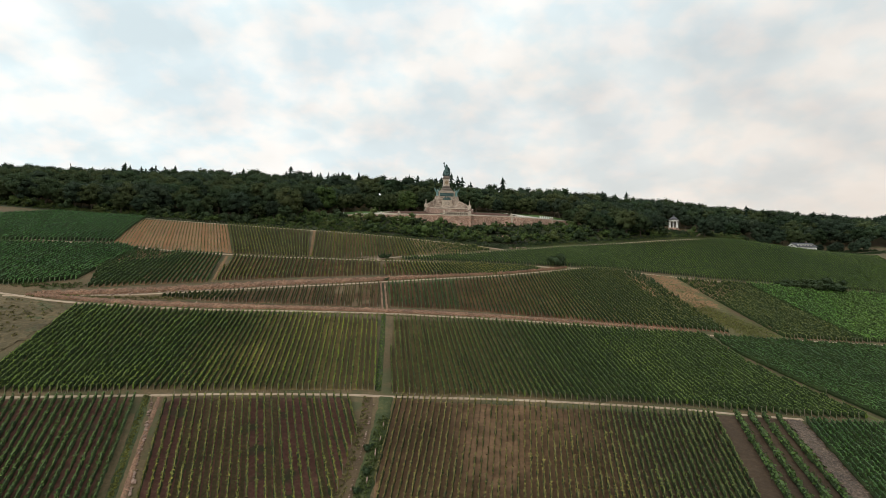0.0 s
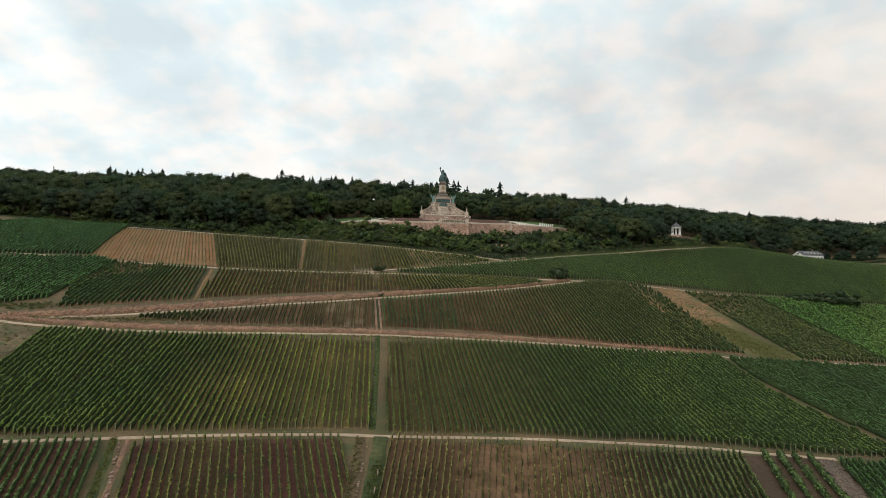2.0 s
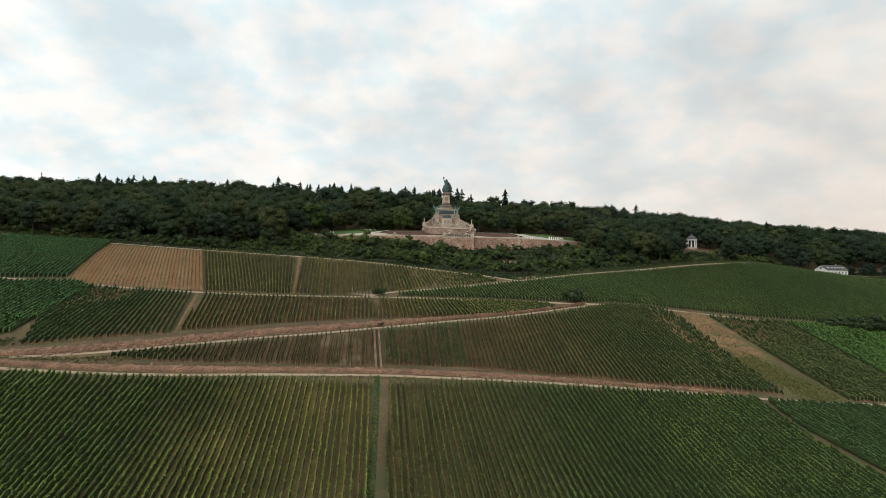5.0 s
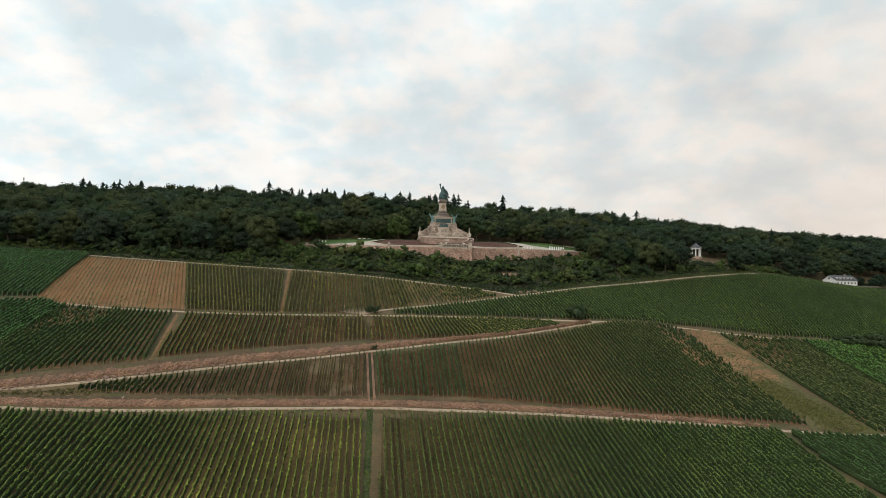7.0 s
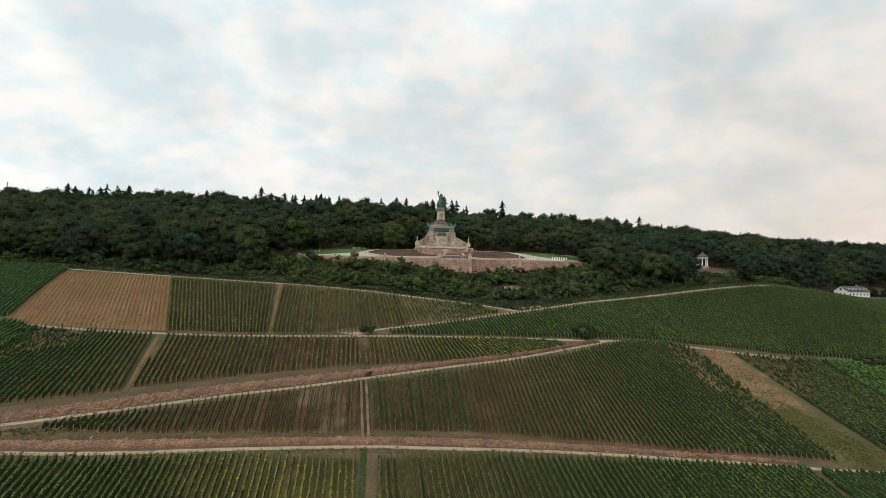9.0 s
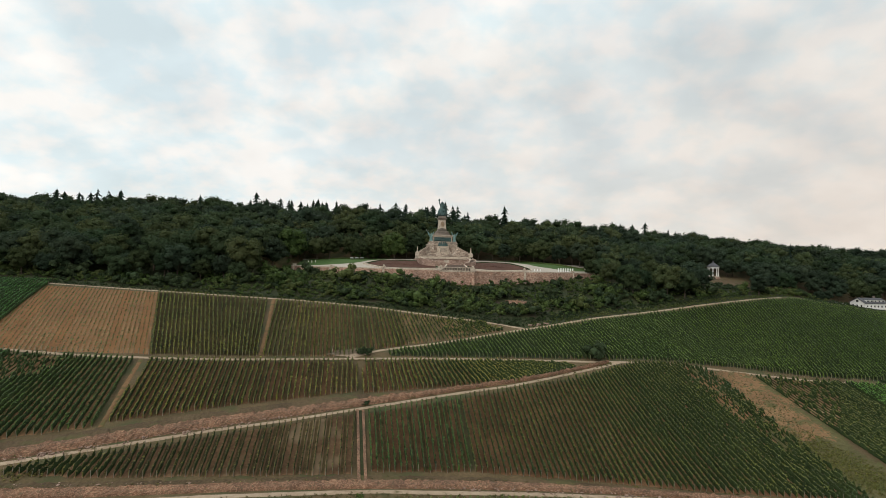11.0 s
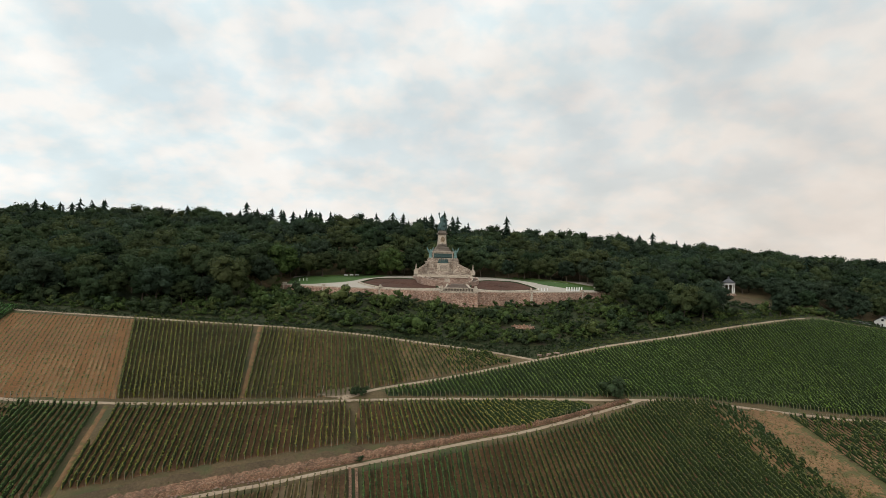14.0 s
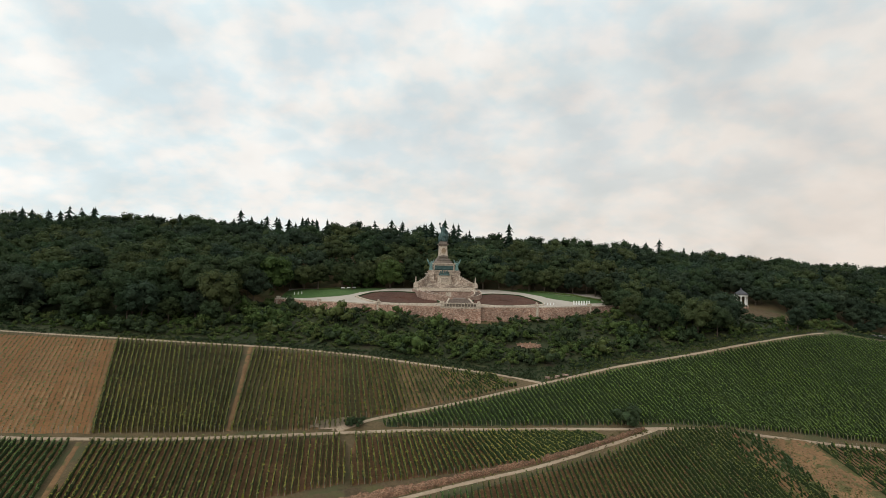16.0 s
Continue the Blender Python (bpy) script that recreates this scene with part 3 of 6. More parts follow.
ribbon("track_6", [(-215, 372), (-196, 373), (-147, 373.6), (-98, 373.5), (-67, 372.7), (-37, 369.3), (-9, 364), (20, 358.8), (40, 353.5)], 1.3, M_ROAD,
       "narrow pale path along the upper edge of vines", category="path")
bank("bank_1", [(-160, 221.5), (-128, 233.6), (-103, 244.8), (-73, 258.3), (-30, 276.3), (4, 291), (40, 306.5), (72, 323.5)], [(-165, 226), (-134.5, 239.8), (-105, 253), (-76, 266.6), (-31, 283.6), (4, 294.5), (40, 309), (72, 325)], "dry-stone wall of reddish rubble below a grassy bank", 1.2, 0.36)
bank("bank_2", [(-165, 221), (-130, 221.5), (-100, 225), (-48, 233.4), (-7, 238.4), (19, 240.4), (45, 241.6), (73, 242.1), (112, 242.6)], [(-165, 223.5), (-124, 227.5), (-96, 231.5), (-48, 238.4), (-24, 242.2), (11, 245), (46, 245.6), (83, 245), (112, 243.8)], "dry-stone wall of reddish rubble below a grassy bank", 0.8, 0.45)
patch("scrub_floor", [(-330, 373), (-215, 372.3), (-147, 373.9), (-98, 373.8), (-67, 373), (-37, 369.6), (-9, 364.3), (20, 359.1), (40, 354), (64.5, 365.4), (81, 373.4), (113, 386), (148, 400), (184, 414.5), (215, 428.5), (232, 446), (214, 470), (180, 480), (130, 460), (104, 446), (84, 433), (50, 416.5), (10, 408), (-34, 419), (-68, 432), (-97, 448), (-120, 440), (-200, 420), (-330, 410)], M_BRAMBLE, "dark floor of brambles and grass under the scrub", 2.0, 0.03, 0.06)
patch("dry_slope", [(-170, 218), (-141, 216), (-139, 190), (-141, 174), (-146, 162), (-200, 170), (-215, 214)], M_FALLOW, "dry scrubby slope of yellow grass", 1.5, 0.06, 0.3)
patch("bare_strip", [(107, 324), (138, 323), (139, 300), (143, 286), (141.5, 273), (146, 263), (150, 250), (156, 243.5), (127, 243.5), (121, 258), (114, 270), (116, 292), (109, 300)], M_STRAW, "strip of dry grass and bare soil across the vines", 1.0, 0.09, 0.15, ragged=0.8)
patch("bare_patch", [(112, 323), (135, 323), (137, 302), (140, 288), (137, 277), (123, 276), (119, 296)], M_TAN_WORN, "bare tan soil left between vines", 0.7, 0.14, 0.2, ragged=4.0)
patch("small_bare_patch", [(106, 316), (113, 318), (113, 304), (113, 285), (109.5, 284), (107, 306)], M_TAN_WORN, "bare tan soil left between vines", 0.6, 0.14, 0.2, ragged=3.0)
ribbon("grass_strip", [(-83.3, 160.1), (-76.1, 139.7), (-68.9, 119.4), (-65, 108)], 2.0, M_GRASS, "narrow strip of green grass between vines", 0.1, "grass")
ribbon("stone_strip", [(-79.6, 160), (-73, 138.8), (-66.2, 119.4), (-62.3, 108)], 1.1, M_BANK, "narrow strip of stones between vines", 0.1, "ground")
ribbon("verge_path", [(-21.2, 167.5), (-19.9, 152), (-19.6, 138), (-19.9, 123), (-20.4, 108)], 2.6, M_DRYBANK, "worn stony path beside a ditch", 0.1, "path")
ribbon("ditch_grass", [(-15.9, 168.5), (-15.6, 150), (-16.2, 130), (-16.7, 108)], 3.6, M_GRASS, "rank green grass in a ditch", 0.14, "grass")
ribbon("upper_ditch_grass", [(-18.8, 172), (-21.3, 203), (-24.2, 234.5)], 1.7, M_GRASS, "green grass along a drainage ditch", 0.12, "grass")
ribbon("gap_path", [(-114.2, 296), (-109, 273), (-104.4, 254)], 1.3, M_TAN_WORN, "dry grass gap between blocks of vines", 0.1, "path")
ribbon("gap_path_upper", [(-86.2, 372), (-79.5, 340), (-73, 307)], 1.5, M_TAN_WORN, "dry grass gap between blocks of vines", 0.1, "path")
ribbon("grass_path", [(115.6, 226.5), (116.4, 223), (119.2, 214), (123.2, 204), (127.2, 195), (131.7, 186.5), (137, 173.5), (142, 166)], 2.0, M_STRAW, "grassy path between two blocks of vines", 0.12, "path")
patch("trodden_fork", [(-49, 312.5), (-44, 317), (-37, 319.5), (-33, 319), (-35, 313), (-41, 311)], M_ROAD, "trodden sandy ground at a fork of tracks", 0.7, 0.14, 0.04, ragged=0.8)
patch("rubble_strip", [(105.2, 170.5), (110, 170), (101.2, 130), (97, 112), (91, 112), (95.8, 130)], M_BANK_DARK, "strip of bare brown earth and rubble", 0.8, 0.12, 0.3, ragged=0.6)
patch("bare_soil", [(83.5, 171), (105.5, 170.5), (96, 130), (92, 112), (68, 112), (73.5, 130)], M_SOIL_FADE, "bare stony brown soil round wide-set vines", 1.2, 0.05, 0.12)


# ---- vineyards ----
def leaf_quads(rng, centres, normals, size, stray=0.45):
    """Small bent leaf clumps, four corners each, facing about along the normals."""
    n = len(centres)
    normals = normals + rng.normal(0, stray, (n, 3))
    normals /= np.linalg.norm(normals, axis=1)[:, None]
    side = np.cross(normals, rng.normal(0, 1, (n, 3)))
    side /= np.linalg.norm(side, axis=1)[:, None] + 1e-9
    up = np.cross(normals, side)
    a, b = size * rng.uniform(0.6, 1.3, (n, 1)), size * rng.uniform(0.6, 1.3, (n, 1))
    corners = np.stack([centres - side * a, centres - up * b + normals * 0.2 * b, centres + side * a, centres + up * b + normals * 0.2 * b], 1)
    corners += rng.normal(0, 0.16 * size, corners.shape)
    return corners.reshape(-1, 3), np.arange(4 * n).reshape(n, 4)


def vineyard(label, poly, guides, soil, vines, spacing=1.8, tall=1.9, wide=0.36, gaps=0.03, near=0.88, posts=True, leafy=3.0, core=True, wide_end=None, alley=None, bare=()):
    """A block of vines. guides: pairs of foot and head between which the rows fan out; poly: the edge of the block."""
    base = np.mean(poly, axis=0)
    block = empty("vineyard", Matrix.Translation((base[0], base[1], height(*base))), label, "vineyard", "blocks of vines")
    off = np.array([base[0], base[1], height(*base)])
    rng = np.random.default_rng(int(abs(base[0] * 13 + base[1] * 7)))
    lines = []
    for (a, b), (c, d) in zip(guides, guides[1:]):
        a, b, c, d = (np.array(v, float) for v in (a, b, c, d))
        n = max(1, round(np.hypot(*((c + d) / 2 - (a + b) / 2)) / spacing))
        lines += [(a + (c - a) * i / n, b + (d - b) * i / n) for i in range(n)]
    lines.append(tuple(np.array(v, float) for v in guides[-1]))
    strips, ends = [], []
    wide_start = wide
    for step_no, (foot, head) in enumerate(lines):
        if wide_end:
            wide = wide_start + (wide_end - wide_start) * step_no / len(lines)
        long = np.hypot(*(head - foot))
        s = np.arange(-0.6 * long, 1.6 * long, near) / long
        p = foot + s[:, None] * (head - foot)
        keep = inside(poly, p[:, 0], p[:, 1])
        if not keep.any():
            strips.append(None)
            continue
        cut = np.flatnonzero(np.diff(np.r_[0, keep.astype(int), 0]))
        runs = sorted(zip(cut[::2], cut[1::2]), key=lambda r: r[0] - r[1])
        a, b = runs[0]
        if b - a < 3:
            strips.append(None)
            continue
        p = p[a:b]
        strips.append(p)
        way = (head - foot) / long
        side = np.array([-way[1], way[0]])
        n = len(p)
        q = p + rng.normal(0, 0.05, n)[:, None] * side
        z = ground(q[:, 0], q[:, 1])
        lush = 1 + 0.16 * np.convolve(rng.normal(0, 1, n + 4), np.ones(5) / 2.2, "valid") + rng.normal(0, 0.18, n)
        lush = np.clip(lush, 0.4, 1.6) * np.where(rng.random(n) < gaps, 0.3, 1.0)
        # stretches where most vines have failed
        for area, left in bare:
            stray = q + rng.normal(0, 1.3, (n, 2)) + rng.normal(0, 1.2)
            lush = np.where(inside(area, stray[:, 0], stray[:, 1]) & (rng.random(n) > left), 0.1, lush)
        ring = [(-0.3, 0.1), (-0.95, 0.48), (-0.42, 1.02), (0.42, 1.02), (0.95, 0.48), (0.3, 0.1)]
        verts = np.empty((n, 6, 3))
        for j, (across, up) in enumerate(ring):
            wv = 0.8 * wide * across * lush * (1 + 0.22 * rng.normal(0, 1, n))
            verts[:, j, :2] = q + wv[:, None] * side + (rng.normal(0, 0.12, n))[:, None] * way
            verts[:, j, 2] = z + tall * (0.94 * up * np.minimum(0.55 + 0.45 * lush, 2.5 * lush) + rng.normal(0, 0.045, n) * np.minimum(1, 2 * lush))
        verts = (verts - off).reshape(-1, 3)
        i = np.arange(n - 1)[:, None] * 6 + np.arange(5)[None]
        faces = np.stack([i, i + 1, i + 7, i + 6], -1).reshape(-1, 4).tolist() + [tuple(range(6)), tuple(range(6 * n - 1, 6 * n - 7, -1))]
        # loose leaf clumps over the hedge
        m = int(leafy * n)
        k = rng.integers(0, n, m)
        k = k[rng.random(m) < lush[k] * 1.4]
        m = len(k)
        ang = np.where(rng.random(m) < 0.75, rng.uniform(0.2, 0.8, m), rng.uniform(0.02, 0.98, m)) * math.pi
        out = np.stack([side[0] * np.cos(ang), side[1] * np.cos(ang), np.sin(ang)], -1)
        mid = np.column_stack([q[k], z[k] + tall * 0.62]) + out * np.stack([wide * 1.15 * lush[k], wide * 1.15 * lush[k], tall * 0.44 * (0.55 + 0.45 * lush[k])], -1) * rng.uniform(0.8, 1.25, (m, 1))
        mid[:, :2] += rng.uniform(-0.5, 0.5, (m, 1)) * near * way
        lv, lf = leaf_quads(rng, mid - off, out, (0.17 + 0.16 * wide) * (1.3 if near > 0.89 else 1.05))
        faces = (faces if core else []) + (lf + (len(verts) if core else 0)).tolist()
        verts = np.concatenate([verts, lv]) if core else lv
        hedge = linked("vine_hedge", verts, faces, vines, block)
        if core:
            # stems and inner leaves on the sides, with their shade put into the dark colour
            hedge.data.materials.append(M_VINE_SHADE)
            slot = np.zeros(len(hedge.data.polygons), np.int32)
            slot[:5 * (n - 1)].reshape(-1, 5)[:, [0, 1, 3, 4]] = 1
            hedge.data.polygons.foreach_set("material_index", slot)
        ends += [p[0], p[-1]]
    # soil under the rows, one sheet from row to row; some alleys are left to weeds
    rows = [r for r in strips if r is not None]
    m = 2 + int(max(len(r) for r in rows) * near / 6)
    fit = [r[np.round(np.linspace(0, len(r) - 1, m)).astype(int)] for r in rows]
    verts, slot = [], []
    for r, s in zip(fit, fit[1:]):
        mode = rng.random() < 0.45
        for u in (0, 0.28, 0.72):
            q = r + (s - r) * u
            verts.append(np.column_stack([q, ground(q[:, 0], q[:, 1]) + 0.05]) - off)
            slot += [int(mode or rng.random() < 0.15) if u == 0.28 else 0] * (m - 1)
    q = fit[-1]
    verts.append(np.column_stack([q, ground(q[:, 0], q[:, 1]) + 0.05]) - off)
    i = np.arange(len(verts) - 1)[:, None] * m + np.arange(m - 1)[None]
    faces = np.stack([i, i + 1, i + m + 1, i + m], -1).reshape(-1, 4).tolist()
    floor = linked("soil", np.concatenate(verts), faces, [soil, alley or M_ALLEY], block, "bare soil and weeds between the rows")
    floor.data.polygons.foreach_set("material_index", slot)
    for q in ends if posts else ():
        ob = new("end_post", POST_MESH)
        ob.parent = block
        ob.matrix_local = pose(q[0] - off[0], q[1] - off[1], height(*q) - off[2], rng.normal(0, 4), rng.normal(0, 4), rng.uniform(0, 90))
    return block


def post_mesh():
    bm = bmesh.new()
    bmesh.ops.create_cone(bm, cap_ends=True, segments=6, radius1=0.09, radius2=0.07, depth=2.3, matrix=Matrix.Translation((0, 0, 0.95)))
    me = bpy.data.meshes.new("end_post")
    bm.to_mesh(me)
    bm.free()
    me.materials.append(M_POST)
    return me


POST_MESH = post_mesh()
vineyard("vineyard block with brown soil and thin green rows",
         [(-139, 149.1), (-119.7, 153.2), (-85.4, 159.2), (-67.6, 108), (-113.4, 102.2)],
         [((-118, 112), (-139, 149.1)), ((-89, 118), (-104, 156.5)), ((-71.7, 119.2), (-85.9, 158.7))], M_SOIL_RED, M_VINE_DARK, spacing=1.95, wide=0.34, gaps=0.08, leafy=5.0)
vineyard("vineyard block with bare reddish soil and green rows",
         [(-77.5, 159.9), (-24.2, 167.4), (-21.2, 154), (-21.8, 141.8), (-22, 109.3), (-59.5, 106.6)],
         [((-63.3, 120.4), (-77.6, 160)), ((-42.8, 121.1), (-57, 163)), ((-21.2, 122.7), (-35.4, 166.1)), ((-13.9, 123.2), (-27.5, 167.4))], M_SOIL_RED, M_VINE, spacing=1.98, wide=0.27, leafy=5.0)
vineyard("vineyard block with dry brown soil and sparse yellowish rows",
         [(-14.4, 168), (88, 170.4), (70.7, 116.1), (-13.9, 109.2)],
         [((-14.2, 123.3), (-12.7, 167.9)), ((12.2, 125.1), (17.6, 169.5)), ((40.4, 127.1), (48.8, 171.2)), ((73.4, 129.5), (83.2, 170.5))], M_SOIL_FADE, M_VINE_EDGE, spacing=1.6, wide=0.22, wide_end=0.34, gaps=0.12, alley=M_SOIL_FADE, leafy=5.0,
         bare=[([(3, 165), (24, 167), (22, 128), (8, 126)], 0.35), ([(24, 170), (48, 171), (44, 150), (26, 148)], 0.6)])
vineyard("four wide-set vine rows on bare soil",
         [(88, 171), (104.4, 171), (92, 117), (75, 116)],
         [((80.4, 130.4), (90.4, 171)), ((94.2, 131.4), (102.8, 171))], M_SOIL_FADE, M_VINE_DARK, spacing=4.5, wide=0.8, leafy=8.0, gaps=0.06, alley=M_SOIL_FADE)
vineyard("dense dark green vineyard block",
         [(110.6, 169.6), (134.8, 170.5), (173.7, 168.7), (148.8, 123), (98.5, 118.3)],
         [((101.8, 131.8), (110.8, 169.6)), ((153.8, 136.1), (165.8, 167.6))], M_SOIL_DARK, M_VINE_DEEP, wide=0.44, leafy=5.0)
vineyard("large vineyard block turning from lush green to yellow",
         [(-140.2, 155.2), (-138.6, 176.4), (-140.2, 217), (-106.6, 219.3), (-59.1, 226.7), (-26.2, 229.7), (-18.3, 172), (-78.6, 163.6), (-121.9, 155.8), (-137.8, 152.6)],
         [((-130.3, 154.6), (-140.5, 217.5)), ((-108.2, 158.7), (-120.5, 218.3)), ((-92.3, 161.6), (-97.3, 220.9)), ((-60.9, 166.7), (-68.9, 225.1)), ((-19.9, 172.2), (-26.5, 230.2))], M_SOIL_TURN, M_VINE_TURN, wide=0.36, wide_end=0.22, alley=M_ALLEY_DRY, leafy=5.0)
vineyard("large lush green vineyard block beside a ditch",
         [(-20.9, 231), (16.3, 235.8), (63.9, 238.2), (115, 240.4), (115.8, 226), (117.6, 213.5), (121, 203), (125, 194.5), (129.5, 186), (134.5, 174), (112.2, 173.3), (74.7, 175.4), (21.4, 173.6), (-14.7, 170.8)],
         [((-14.3, 170.8), (-21.3, 231.4)), ((22.9, 174.1), (15.9, 236.4)), ((68.4, 175.3), (61.6, 238.8)), ((104, 172.5), (94.4, 240.5)), ((137, 171), (123.2, 242.5))], M_SOIL_LUSH, M_VINE_LUSH, wide=0.24, wide_end=0.38, leafy=5.0)
vineyard("dark green vineyard block beyond a grassy path",
         [(116, 239.8), (150, 241), (194, 244), (300, 258), (290, 200), (230, 158), (152, 166), (139.5, 175), (134, 187.5), (129.5, 196), (125.5, 205), (121.5, 214.5), (117.3, 226)],
         [((140, 172), (113, 237)), ((150, 170), (128, 240)), ((215, 160), (200, 246)), ((292, 180), (292, 260))], M_SOIL_DARK, M_VINE_DEEP, wide=0.38)
vineyard("narrow vineyard block of dry brown rows",
         [(-122.4, 230.9), (-100.8, 240.6), (-68.7, 255.7), (-30.2, 272.3), (-27, 241.8), (-57.4, 237.6), (-96.2, 232.4)],
         [((-123.9, 226.8), (-120.7, 235.3)), ((-83.6, 234.7), (-85.9, 246.8)), ((-27.6, 241), (-31, 272))], M_SOIL_DRY, M_VINE_PALE, wide=0.17, gaps=0.2, near=0.9, leafy=2.8)
vineyard("vineyard block of dark green rows beside a stone ditch",
         [(-26.5, 273.1), (3.7, 286), (6.5, 246.4), (-23.2, 243.2)],
         [((-22.1, 243.3), (-26.3, 273.1)), ((6.3, 246.4), (3.7, 286))], M_EARTH, M_VINE_DARK, wide=0.3, near=0.9, leafy=3.4)
vineyard("large vineyard block with brown soil and thin dark rows",
         [(4.2, 286), (53.2, 307.4), (83.8, 325.1), (104, 327.5), (117.5, 322.5), (120, 300), (122.5, 280), (126, 262), (130.3, 245.5), (74.5, 245.2), (46.6, 246), (7, 246.4)],
         [((8, 247), (5.4, 287)), ((54.7, 245.8), (53.3, 308)), ((92.9, 245.4), (85, 326.8)), ((130.5, 245), (117, 325))], M_EARTH, M_VINE_MIX, wide=0.25, near=0.9, leafy=3.4, alley=M_EARTH,
         bare=[([(103, 322), (106, 306), (108, 284), (114, 284), (114, 304), (118, 322)], 0.35), ([(110, 280), (116, 280), (117, 268), (112, 268)], 0.5), ([(115, 323), (119, 323), (127, 270), (133, 244), (127, 245), (120, 272)], 0.6)])
vineyard("dark green vineyard block thinning out at a bare strip",
         [(134.6, 321.5), (172, 322), (187, 248), (152, 244.5), (147.5, 249.5), (143, 263), (138.5, 273), (140, 286), (136, 300)],
         [((151.5, 244), (135, 322)), ((187, 248), (171, 322))], M_SOIL_DRY, M_VINE_MIX, wide=0.32, near=0.9, leafy=2.8,
         bare=[([(134, 322), (168, 322), (158, 300), (149, 290), (141, 286), (136, 300)], 0.4),
               ([(139, 300), (144, 286), (143, 273), (148, 262), (156, 244), (150, 243), (146, 249), (141, 263), (137, 273), (138, 286), (134, 300)], 0.6)])
vineyard("dense bright green vineyard block on a curved slope",
         [(174, 321.5), (206, 322), (300, 328), (300, 265), (195, 250), (189.5, 249)],
         [((188.5, 248), (173, 322)), ((226, 245), (212, 322)), ((290, 262), (290, 330))], M_SOIL_DARK, M_VINE_BRIGHT, wide=0.4, near=0.9, leafy=2.8)
vineyard("vineyard block with dark rows and dry grass",
         [(-158.6, 256.7), (-159.6, 292), (-116.8, 295.2), (-106.1, 253.6), (-134.9, 241.1), (-148.6, 233.8)],
         [((-156.6, 233), (-159.2, 291.6)), ((-121.6, 246.4), (-131.4, 294.2)), ((-106.8, 253.5), (-116.8, 295.2))], M_TAN_WORN, M_VINE_DARK, wide=0.26, near=0.9, leafy=3.4, alley=M_ALLEY_DRY,
         bare=[([(-160, 293), (-135, 294), (-139, 280), (-160, 262)], 0.5)])
vineyard("vineyard block with brown soil and dark green rows",
         [(-111.6, 295.7), (-35.3, 308.5), (-31.4, 285.7), (-77.1, 268.1), (-103.5, 256.2)],
         [((-103.3, 256.6), (-111.9, 295.7)), ((-68.5, 272.4), (-73.4, 302.4)), ((-32.1, 285.6), (-35.1, 308.6))], M_EARTH, M_VINE, wide=0.3, near=0.9, leafy=2.8)
vineyard("wedge of green vines between two tracks",
         [(-32.9, 308.9), (19.9, 316.6), (62.4, 319.2), (27.8, 300.7), (-30, 284.6)],
         [((-29.5, 284.6), (-33.2, 308.9)), ((4, 294.9), (-1.6, 314)), ((57.5, 315.1), (45.9, 319.9))], M_EARTH, M_VINE, wide=0.34, near=0.9, leafy=3.0)
vineyard("newly planted vineyard of bare tan soil",
         [(-206.9, 368.7), (-144.3, 371.6), (-113.4, 300.4), (-175.6, 291.9)],
         [((-175.6, 291.9), (-206.9, 368.7)), ((-113.6, 300.4), (-144.4, 371.6))], M_TAN, M_VINE_DARK, tall=0.7, wide=0.2, gaps=0.35, leafy=4.5, core=False, alley=M_TAN_WORN)
vineyard("vineyard block of olive green rows on grass",
         [(-143.7, 370.7), (-88.8, 370.8), (-73.8, 306.2), (-113.6, 300.6)],
         [((-112.8, 300.7), (-143.3, 370.7)), ((-90.4, 303.5), (-116.3, 370.5)), ((-74.3, 306.1), (-89.2, 370.7))], M_ALLEY, M_VINE, wide=0.34, near=0.9, leafy=2.8)
vineyard("vineyard block with green and yellowing rows below scrub",
         [(-83.6, 370.3), (-36.4, 366.4), (19.5, 356.3), (34.4, 352.4), (13.1, 339.8), (-29, 320), (-37, 313.5), (-46, 310.8), (-72.1, 306.6)],
         [((-71.9, 307.7), (-83.6, 370.3)), ((-34.7, 318.5), (-42.7, 367.3)), ((-2.6, 331.1), (-10.4, 363)), ((30.3, 348.7), (17.2, 357.1))], M_ALLEY_DRY, M_VINE, wide=0.34, near=0.9, leafy=3.6, alley=M_TAN_WORN,
         bare=[([(-22, 365), (20, 358), (34, 353), (8, 338), (-14, 327)], 0.35)])
vineyard("large dark green vineyard on a rounded hill",
         [(-31, 314), (1.6, 330.8), (39.8, 349.8), (79.5, 368.6), (145.8, 394.8), (185.1, 410.4), (220, 424.1), (238, 420), (262, 414), (330, 412), (330, 345), (280, 329), (225, 328), (164.1, 325), (129.8, 327.9), (86.9, 328.3), (21.6, 320.6)],
         [((-27, 313.8), (-30, 318.2)), ((-17.5, 315), (-20.5, 321)), ((31.1, 321.5), (25.9, 343)), ((117, 332), (111.2, 381.7)), ((163.1, 325.8), (181.6, 409.7)), ((222, 322), (245, 400)), ((290, 318), (325, 430))], M_SOIL_DARK, M_VINE_HILL, wide=0.3, near=1.0, leafy=2.5)
vineyard("dense dark green vineyard below woods",
         [(-293.4, 309.1), (-266.8, 334.7), (-254.8, 366.2), (-201.3, 376.2), (-176.4, 300.4), (-202.1, 291.4), (-254.2, 268.4)],
         [((-254.2, 268.4), (-271, 339.9)), ((-177, 298.8), (-201.3, 376.2))], M_SOIL_DARK, M_VINE_EMERALD, wide=0.42, near=0.9, leafy=2.8)
